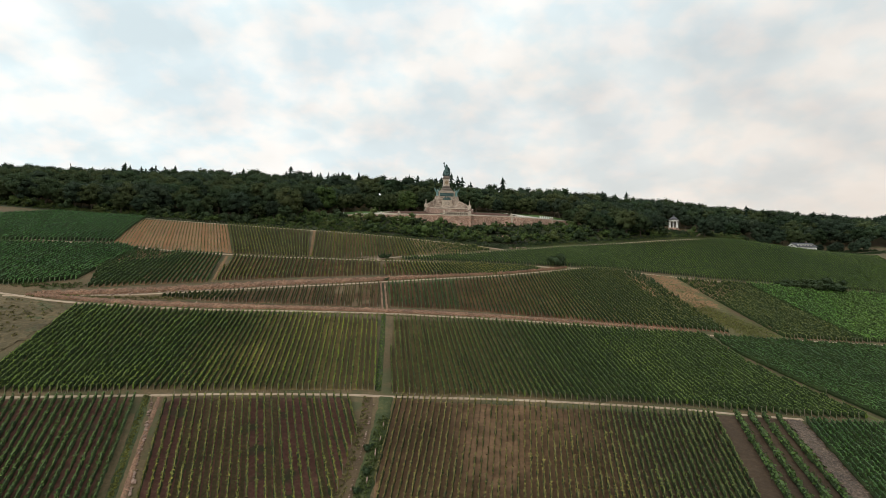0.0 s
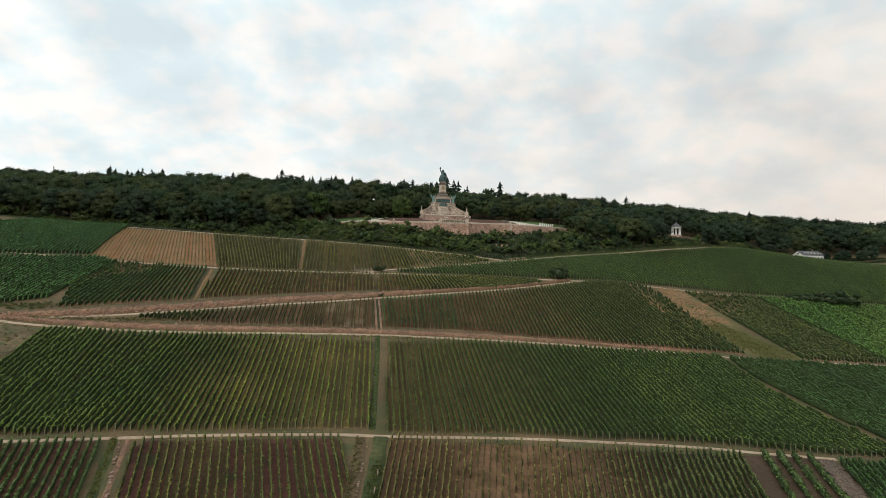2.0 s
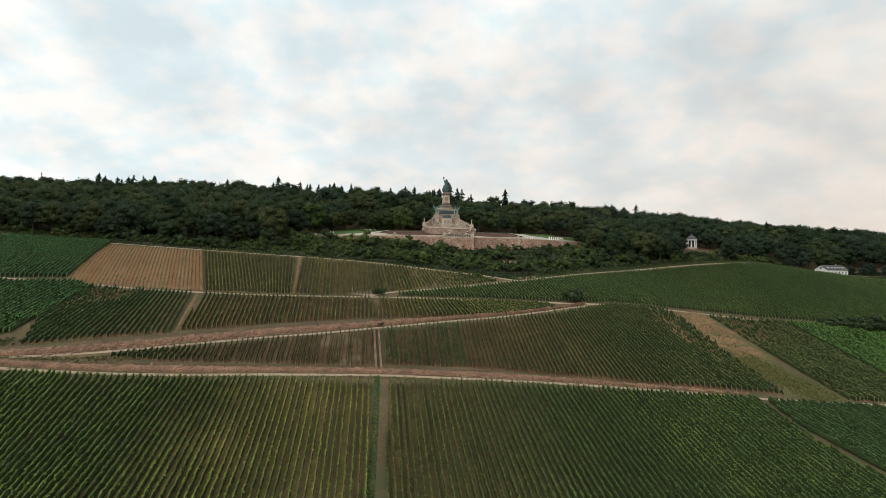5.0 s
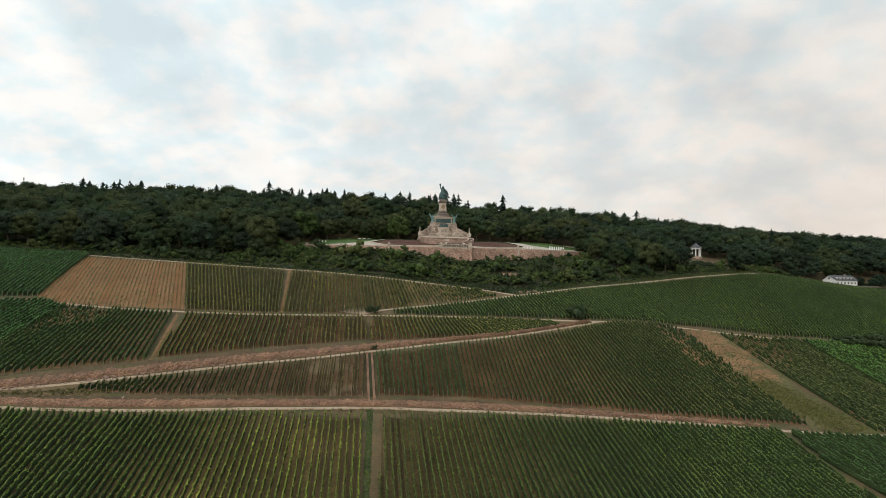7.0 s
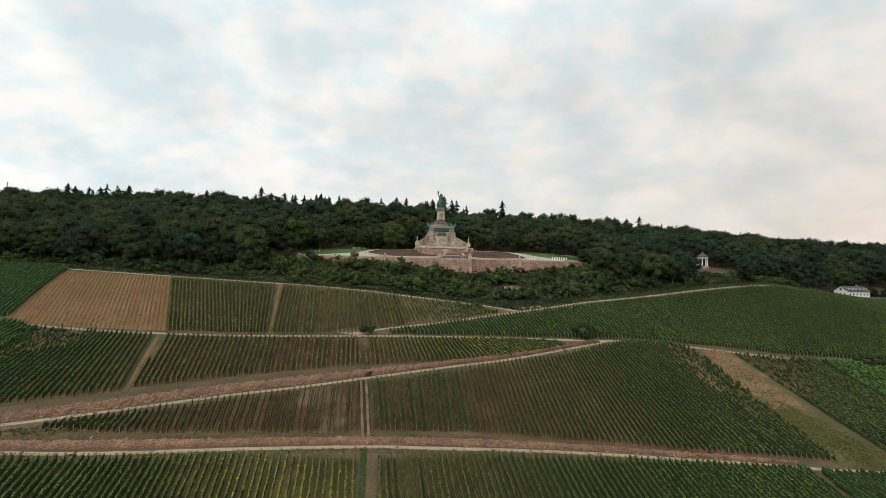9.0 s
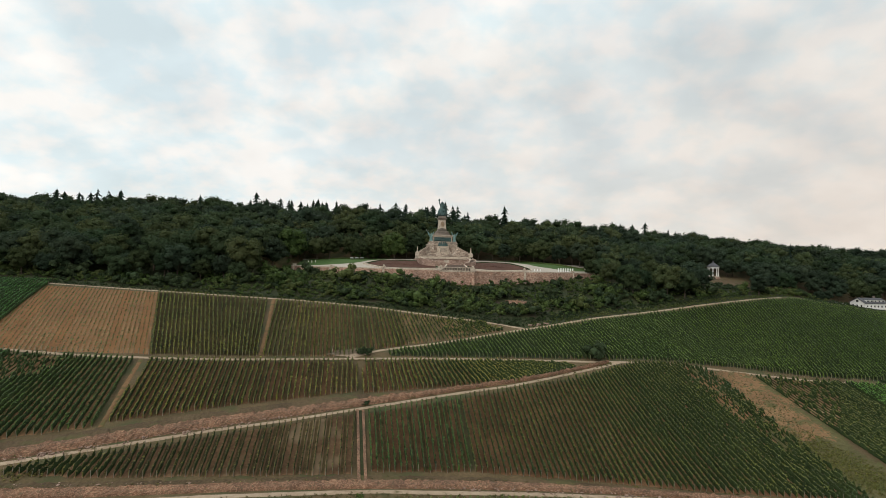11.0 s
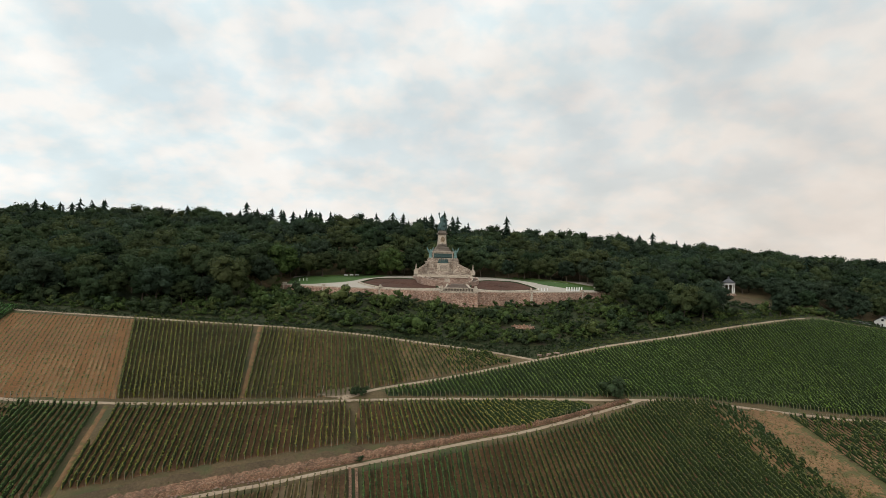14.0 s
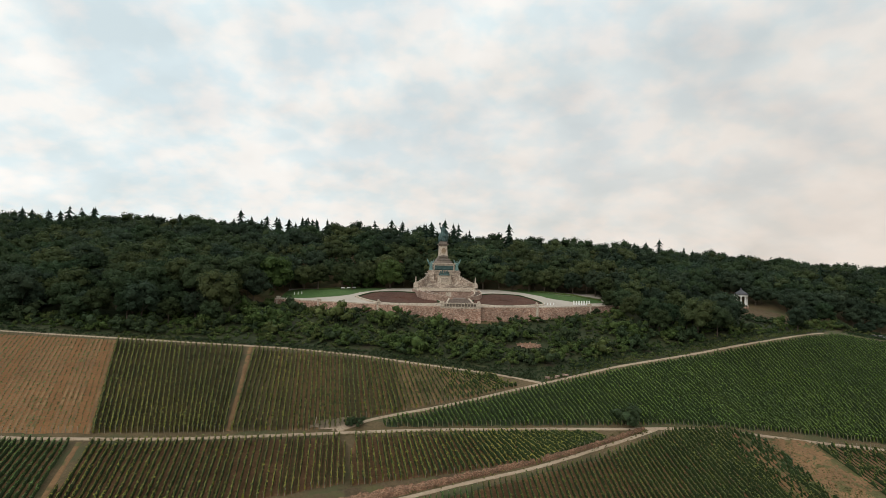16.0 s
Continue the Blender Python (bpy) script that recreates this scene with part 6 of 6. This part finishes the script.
# ---- house beside the woods ----
def house():
    h = empty("house", pose(283, 446, 77.2, 0, 0, 7), "long white house with dark roof and dormers", "house")
    length, depth, eave, ridge = 17.5, 11.5, 4.0, 7.0
    bm = bmesh.new()
    prof = [(0, -2.5), (depth, -2.5), (depth, eave), (depth / 2, ridge), (0, eave)]
    a = [bm.verts.new((0, y, z)) for y, z in prof]
    b = [bm.verts.new((length, y, z)) for y, z in prof]
    bm.faces.new(a[::-1]), bm.faces.new(b)
    for i in range(5):
        bm.faces.new((a[i], a[(i + 1) % 5], b[(i + 1) % 5], b[i]))
    bmesh.ops.recalc_face_normals(bm, faces=bm.faces)
    part("wall", bm, M_WHITE, h)
    for s in (0, 1):
        bm = bmesh.new()
        y0, y1 = (-0.6, depth / 2) if s == 0 else (depth + 0.6, depth / 2)
        z0 = eave - 0.6 * (ridge - eave) / (depth / 2)
        lo = [bm.verts.new(v) for v in ((-0.5, y0, z0), (length + 0.5, y0, z0), (length + 0.5, y1, ridge), (-0.5, y1, ridge))]
        hi = [bm.verts.new((*v.co.xy, v.co.z + 0.3)) for v in lo]
        bm.faces.new(lo), bm.faces.new(hi)
        for i in range(4):
            bm.faces.new((lo[i], lo[(i + 1) % 4], hi[(i + 1) % 4], hi[i]))
        bmesh.ops.recalc_face_normals(bm, faces=bm.faces)
        part("roof", bm, M_SLATE, h, "dark slate roof slope")
    for k in range(5):
        x = 2.2 + 2.9 * k
        d = part("dormer", boxes((x, x + 2.0, 1.0, 4.2, eave + 0.3, eave + 2.0)), M_WHITE, h, "small white dormer")
        part("pane", boxes((x + 0.4, x + 1.6, 0.94, 1.0, eave + 0.7, eave + 1.7)), M_GLASS, d)
        part("dormer_roof", boxes((x - 0.2, x + 2.2, 0.8, 4.6, eave + 2.0, eave + 2.2)), M_SLATE, d)

    def window(x0, x1, z0, z1):
        w = part("window", boxes((x0 - 0.1, x1 + 0.1, -0.06, 0.0, z0 - 0.1, z1 + 0.1)), M_WHITE, h)
        part("pane", boxes((x0, x1, -0.09, -0.062, z0, z1)), M_GLASS, w)

    for k in range(6):
        window(1.4 + 2.75 * k, 2.4 + 2.75 * k, 1.3, 2.5)
    for y0, y1, z0, z1 in ((2.0, 3.2, 1.0, 2.6), (5.2, 6.4, 1.0, 2.6), (8.3, 9.5, 1.0, 2.6), (4.9, 6.6, 4.3, 5.6)):
        w = part("window", boxes((-0.06, 0.0, y0 - 0.1, y1 + 0.1, z0 - 0.1, z1 + 0.1)), M_WHITE, h)
        part("pane", boxes((-0.09, -0.062, y0, y1, z0, z1)), M_GLASS, w)
    part("chimney", boxes((13, 13.9, 6.2, 7.2, 6.0, 8.6)), M_STONE_DARK, h)
    part("yard_wall", boxes((-4, 30, -4.6, -4.1, -3.5, 0.2)), M_STONE_DARK, h, "low brown yard wall")


house()


def car(x, y, turn, mat, label):
    c = empty("car", pose(x, y, height(x, y) + 0.02, 0, 0, turn), label, "car", "parked cars")
    bm = boxes((-2.1, 2.1, -0.85, 0.85, 0.3, 0.85, 0.06))
    part("body", bevelled(bm, 0.08), mat, c)
    part("cabin", bevelled(boxes((-1.3, 0.9, -0.78, 0.78, 0.85, 1.42, 0.22)), 0.05), M_GLASS, c, "dark glazed cabin")
    part("car_roof", bevelled(boxes((-1.0, 0.6, -0.6, 0.6, 1.41, 1.48)), 0.02), mat, c)
    for wx in (-1.35, 1.35):
        for wy in (-0.8, 0.8):
            bm = bmesh.new()
            bmesh.ops.create_cone(bm, cap_ends=True, segments=16, radius1=0.32, radius2=0.32, depth=0.22, matrix=Matrix.Translation((wx, wy, 0.32)) @ Matrix.Rotation(math.pi / 2, 4, "X"))
            part("wheel", bm, M_TYRE, c)


car(262, 444, 20, M_CAR, "white parked car beside the vines")
car(267.5, 445.5, 20, M_CAR, "white parked car beside the vines")
car(256.5, 442.5, 30, M_STONE_DARK, "grey parked car beside the vines")


# ---- single bushes, posts and stones among the vines ----
def bush(x, y, scale, label, kinds=3, spread=1.5, mat=None):
    rng = np.random.default_rng(int(abs(x * 7 + y)))
    verts, faces, count = [], [], 0
    for k in range(kinds):
        v, f = BUSH[int(rng.integers(0, 4))]
        dx, dy = rng.uniform(-spread, spread), rng.uniform(-0.5, 0.5) * spread
        s = scale * rng.uniform(0.75, 1.1)
        verts.append(v * s + (dx, dy, height(x + dx, y + dy) - height(x, y) - 0.2))
        faces += [tuple(q + count for q in face) for face in f]
        count += len(v)
    ob = linked("bush", np.concatenate(verts), faces, mat or M_SCRUB_DARK)
    ob.location = (x, y, height(x, y))
    tagged(ob, label, "bush")


bush(-33, 315, 0.85, "broad dark bush at a fork of tracks", 6, 2.6)
bush(67.5, 326, 2.1, "single dark bush beside the sandy track", 4, 1.6)
for k, (px, py) in enumerate(((196, 322), (203, 321), (209, 322), (215, 320), (221, 322), (226, 321))):
    bush(px, py, 1.7 + 0.4 * (k > 2), "dark bush in a row across the vines", 3, 2.2)
for px, py, sc in ((-28.4, 277.6, 0.5), (-17, 141, 0.5), (-16.6, 131, 0.55), (-17.4, 124, 0.45)):
    bush(px, py, sc, "small green bush along the ditch", 3, 1.0)


def stone_channel():
    """The stone-lined ditch that runs down between two blocks."""
    c = empty("ditch", Matrix.Translation((-26, 255, height(-26, 255))), "stone-lined drainage ditch running down the slope", "ditch")
    for side in (-1, 1):
        verts = []
        pts = smooth_line([(-29.2, 273.5), (-27.5, 262), (-25.8, 250), (-24.2, 239)], 1.2)
        rng = np.random.default_rng(8 + side)
        for p in pts:
            for dx, dz in ((0.5, -0.3), (0.5, 0.6), (1.35, 0.7), (1.45, -0.3)):
                q = (p[0] + side * dx, p[1])
                verts.append((q[0] + 26, q[1] - 255, height(*q) + dz + 0.08 * rng.normal() - height(-26, 255)))
        n = len(pts)
        faces = [(4 * k + i, 4 * k + (i + 1) % 4, 4 * k + 4 + (i + 1) % 4, 4 * k + 4 + i) for k in range(n - 1) for i in range(4)] + [(0, 1, 2, 3), tuple(4 * n - 4 + i for i in range(4))]
        linked("side_wall", verts, faces, M_BANK, c, "low rubble side wall")


    pts = smooth_line([(-29.2, 273.5), (-27.5, 262), (-25.8, 250), (-24.2, 239)], 1.2)
    verts = [(p[0] + dx + 26, p[1] - 255, height(p[0] + dx, p[1]) + 0.12 - height(-26, 255)) for p in pts for dx in (-0.55, 0.55)]
    linked("bed", verts, [(2 * k, 2 * k + 1, 2 * k + 3, 2 * k + 2) for k in range(len(pts) - 1)], M_BRAMBLE, c, "dark weedy bed of the ditch")


stone_channel()


def stones():
    """Loose stones on the banks and on the bare patch below the wall."""
    rng = np.random.default_rng(21)
    iv, jf = ICO1
    verts, faces, count = [], [], 0
    spots = []
    for a, b, n, w in (((-140, 228), (-31, 277.5), 420, 1.8), ((-31, 277.5), (60, 317.5), 200, 1.2), ((-150, 222.5), (-25, 238.8), 260, 1.2), ((-25, 238.8), (100, 243), 240, 1.2), ((36, 388), (46, 391), 60, 2.2), ((-81.5, 160), (-65, 120), 90, 0.8), ((-19, 166), (-19, 118), 40, 1.0)):
        for _ in range(n):
            s = rng.random()
            spots.append((a[0] + (b[0] - a[0]) * s, a[1] + (b[1] - a[1]) * s + rng.uniform(-w, w)))
    for x, y in spots:
        r = rng.uniform(0.12, 0.38) * (1.6 if rng.random() < 0.1 else 1)
        v = iv * (1 + rng.normal(0, 0.18, (len(iv), 1))) * (r, r, r * 0.7) + (x, y, height(x, y) + 0.25)
        verts.append(v), faces.extend((jf + count).tolist())
        count += len(v)
    tagged(linked("stones", np.concatenate(verts), faces, M_ROCK), "loose reddish stones on the banks", "stones", kind="stuff")


stones()
patch("bare_rock", [(35.5, 386.5), (40, 385), (46, 387), (47.5, 390), (42, 392), (36, 390.5)], M_BANK, "bare reddish patch of rock in the scrub", 0.9, 0.2, 0.6)
patch("knoll_slope", [(188, 471), (194, 476), (207, 476), (217, 468), (219, 455), (213, 444), (198, 436), (188, 446)], M_DRYBANK, "bare tan slope below the temple", 1.0, 0.15, 0.4)


def slab(x, y, size, turn):
    bm = boxes((-size[0], size[0], -size[1], size[1], -0.2, size[2], 0.06))
    ob = part("stone_slab", bevelled(bm, 0.04), M_ROCK)
    ob.matrix_world = pose(x, y, height(x, y) + 0.1, 6, 4, turn)
    tagged(ob, "pale stone slab lying beside the vines", "stone", "pale slabs")


for x, y, size, turn in ((-15.0, 152.7, (0.2, 1.3, 0.6), 4), (-15.0, 146, (0.2, 1.3, 0.6), 3), (-15.5, 139.5, (0.2, 1.8, 0.6), 5), (-16, 128.4, (0.2, 1.0, 0.6), 6), (44, 357.5, (1.6, 0.6, 0.7), 20), (48, 358.6, (1.2, 0.7, 0.9), 50), (52, 361, (1.4, 0.5, 0.6), 10)):
    slab(x, y, size, turn)


def sign_post(x, y):
    p = empty("sign_post", pose(x, y, height(x, y), 0, 9, 0), "leaning pale wooden post beside the track", "post")
    bm = bmesh.new()
    limb(bm, (0, 0, -0.3), (0, 0, 3.4), 0.13, 0.1)
    part("pole", bm, M_STONE, p)
    part("brace", boxes((-0.1, 1.0, -0.06, 0.06, 0.2, 0.36)), M_STONE, p)


sign_post(-46, 313)


def bench(x, y, turn):
    b = empty("bench", pose(x, y, height(x, y) + 0.35, 0, 0, turn), "white bench at the edge of the lawn", "bench", "white benches")
    part("seat", boxes((-1.1, 1.1, -0.25, 0.25, 0.42, 0.5)), M_WHITE, b)
    part("backrest", boxes((-1.1, 1.1, 0.2, 0.28, 0.5, 1.0)), M_WHITE, b)
    for x0 in (-0.95, 0.87):
        part("leg", boxes((x0, x0 + 0.08, -0.22, 0.22, 0.0, 0.42)), M_WHITE, b)


for k in range(3):
    bench(-60 + 3.4 * k, 468.5 + 0.9 * k, 10)


def mast():
    x, y = -418, 620
    m = empty("radio_mast", pose(x, y, height(x, y)), "thin grey radio mast above the woods", "mast")
    bm = bmesh.new()
    limb(bm, (0, 0, -0.5), (0, 0, 25), 0.35, 0.15)
    part("pole", bm, M_STONE_DARK, m)
    part("antenna", boxes((-0.5, 0.5, -0.2, 0.2, 22.0, 24.4)), M_STONE_DARK, m)


mast()


# rank weeds along the ditches and on the fallow slope
def weeds(name, points, wide, every, size, mat, label, seed):
    line = smooth_line(points, every)
    rng = np.random.default_rng(seed)
    mids, outs = [], []
    for p in line:
        c, s = p + rng.uniform(-wide, wide, 2), size * rng.uniform(0.4, 1.3)
        for _ in range(12):
            d = rng.normal(0, 1, 3)
            d[2] = abs(d[2])
            d /= np.linalg.norm(d)
            mids.append((c[0] + s * 0.7 * d[0], c[1] + s * 0.7 * d[1], height(*c) + 0.15 + s * 0.8 * d[2]))
            outs.append(d)
    v, f = leaf_quads(rng, np.array(mids), np.array(outs), 0.3 * size)
    tagged(linked(name, v, f.tolist(), mat), label, "weeds", kind="stuff")


weeds("weeds", [(-15.6, 156), (-15.6, 145), (-16.3, 130), (-16.8, 108)], 1.3, 0.22, 0.7, M_SCRUB_PALE, "rank green weeds along a ditch", 1)
weeds("weeds", [(-18.8, 172), (-21.3, 203), (-24.2, 234.5)], 0.8, 0.35, 0.4, M_VINE_HILL, "rank green weeds along a drainage ditch", 2)
weeds("weeds", [(-83.3, 160.1), (-76.1, 139.7), (-68.9, 119.4), (-65, 108)], 0.6, 0.16, 0.4, M_VINE, "tufts of grass between vines", 3)
for k in range(6):
    weeds("weeds", [(-144 - 3 * k, 176 + 7 * k), (-152 - 4 * k, 190 + 4 * k), (-146 - 6 * k, 214 - k)], 6, 0.8, 0.7, M_VINE_PALE, "dry yellow weeds on a fallow slope", 5 + k)
weeds("weeds", [(-163, 222.5), (-131, 235.3), (-104, 247.4), (-74, 261.4), (-30, 278.6), (4, 292.7), (40, 307.7), (72, 324)], 2.2, 0.5, 0.6, M_VINE_PALE, "tufts of dry grass on a stony bank", 21)
weeds("weeds", [(-165, 222), (-127, 224.5), (-98, 228), (-48, 236), (-7, 241), (46, 243.6), (83, 243.6)], 1.6, 0.5, 0.55, M_VINE_PALE, "tufts of dry grass on a stony bank", 22)
weeds("weeds", [(-260, 376), (-98, 376), (-37, 372), (0, 365), (20, 361), (40, 357)], 2.3, 0.35, 0.9, M_SCRUB_DARK, "dark weeds along the foot of the scrub", 31)
weeds("weeds", [(44, 357.5), (64.5, 368.5), (81, 377), (113, 389), (148, 403), (184, 418), (212, 431)], 2.3, 0.35, 0.9, M_SCRUB_PALE, "green weeds along a narrow path", 32)
weeds("weeds", [(60, 370), (81, 381), (113, 393), (148, 407), (184, 422)], 3.0, 0.4, 1.1, M_SCRUB_DARK, "dark weeds along the foot of the scrub", 33)
weeds("weeds", [(-21.4, 167), (-20.6, 152), (-20.8, 138), (-21.2, 110)], 1.0, 0.25, 0.45, M_VINE_PALE, "dry grass beside a worn path", 44)
weeds("weeds", [(118, 320), (126, 306), (128, 290), (128, 274)], 6.0, 0.1, 0.4, M_VINE_PALE, "dry weeds on bare tan soil", 41)
weeds("weeds", [(124, 276), (130, 265), (134, 257), (142, 246)], 8.5, 0.02, 0.4, M_VINE_GOLD, "yellow green weeds on a strip of dry grass", 42)
weeds("weeds", [(127, 274), (132, 264), (138, 255), (143, 247)], 8.0, 0.035, 0.42, M_VINE_MIX, "green weeds on a strip of dry grass", 43)
for px, py, sc in ((189, 447, 1.0), (193, 441, 1.2), (186, 440, 1.1), (197, 437, 1.0), (183, 446, 1.2), (189, 455, 0.7), (204, 438, 1.1), (211, 441, 1.0)):
    bush(px, py, sc, "dark green bush on the slope below the temple", 3, 2.0)
weeds("weeds", [(-118, 219.6), (-87, 223.2), (-60, 228.2), (-26, 233.3), (-6, 235), (19, 237), (45, 238.4), (72, 239), (112, 239.4)], 1.2, 0.4, 0.4, M_VINE_PALE, "dry grass along a sandy track", 51)
weeds("weeds", [(-112, 297.2), (-88, 299.8), (-63, 304), (-37, 309), (-19, 312), (1, 315), (42, 319.8)], 0.8, 0.4, 0.35, M_VINE_PALE, "dry grass along a sandy track", 52)
weeds("weeds", [(-30, 374), (0, 368), (20, 365), (36, 362), (44, 364), (60, 372), (78, 381)], 3.5, 0.3, 0.9, M_SCRUB_DARK, "dark weeds along the foot of the scrub", 34)
weeds("weeds", [(30, 382), (38, 381), (46, 382), (52, 386)], 2.0, 0.3, 0.9, M_SCRUB, "low brambles round a bare patch of rock", 35)
weeds("weeds", [(-152, 223.5), (-135, 225.5), (-118, 230), (-104, 236)], 2.4, 0.15, 0.6, M_VINE_PALE, "dry weeds in the fork of two tracks", 61)
weeds("weeds", [(-176, 231), (-160, 233), (-153, 236)], 3.0, 0.12, 0.6, M_SCRUB_PALE, "weeds at the bend of a track", 62)
weeds("weeds", [(238, 434), (262, 436), (290, 434), (330, 436), (350, 440)], 6.0, 0.12, 1.0, M_SCRUB_DARK, "dark weeds round the white house", 63)
weeds("weeds", [(262, 456), (290, 458), (330, 458), (350, 456)], 5.0, 0.15, 1.2, M_SCRUB_DARK, "dark weeds round the white house", 64)
for px, py, sc, kind in ((303, 450, 0.62, 0), (311, 447, 0.55, 2), (320, 452, 0.7, 1), (331, 449, 0.62, 3), (341, 452, 0.7, 4), (264, 455, 0.55, 2), (256, 452, 0.5, 1)):
    tree(px, py, sc, kind * 50, kind, "dark round tree beside the white house", 3, 1.5)
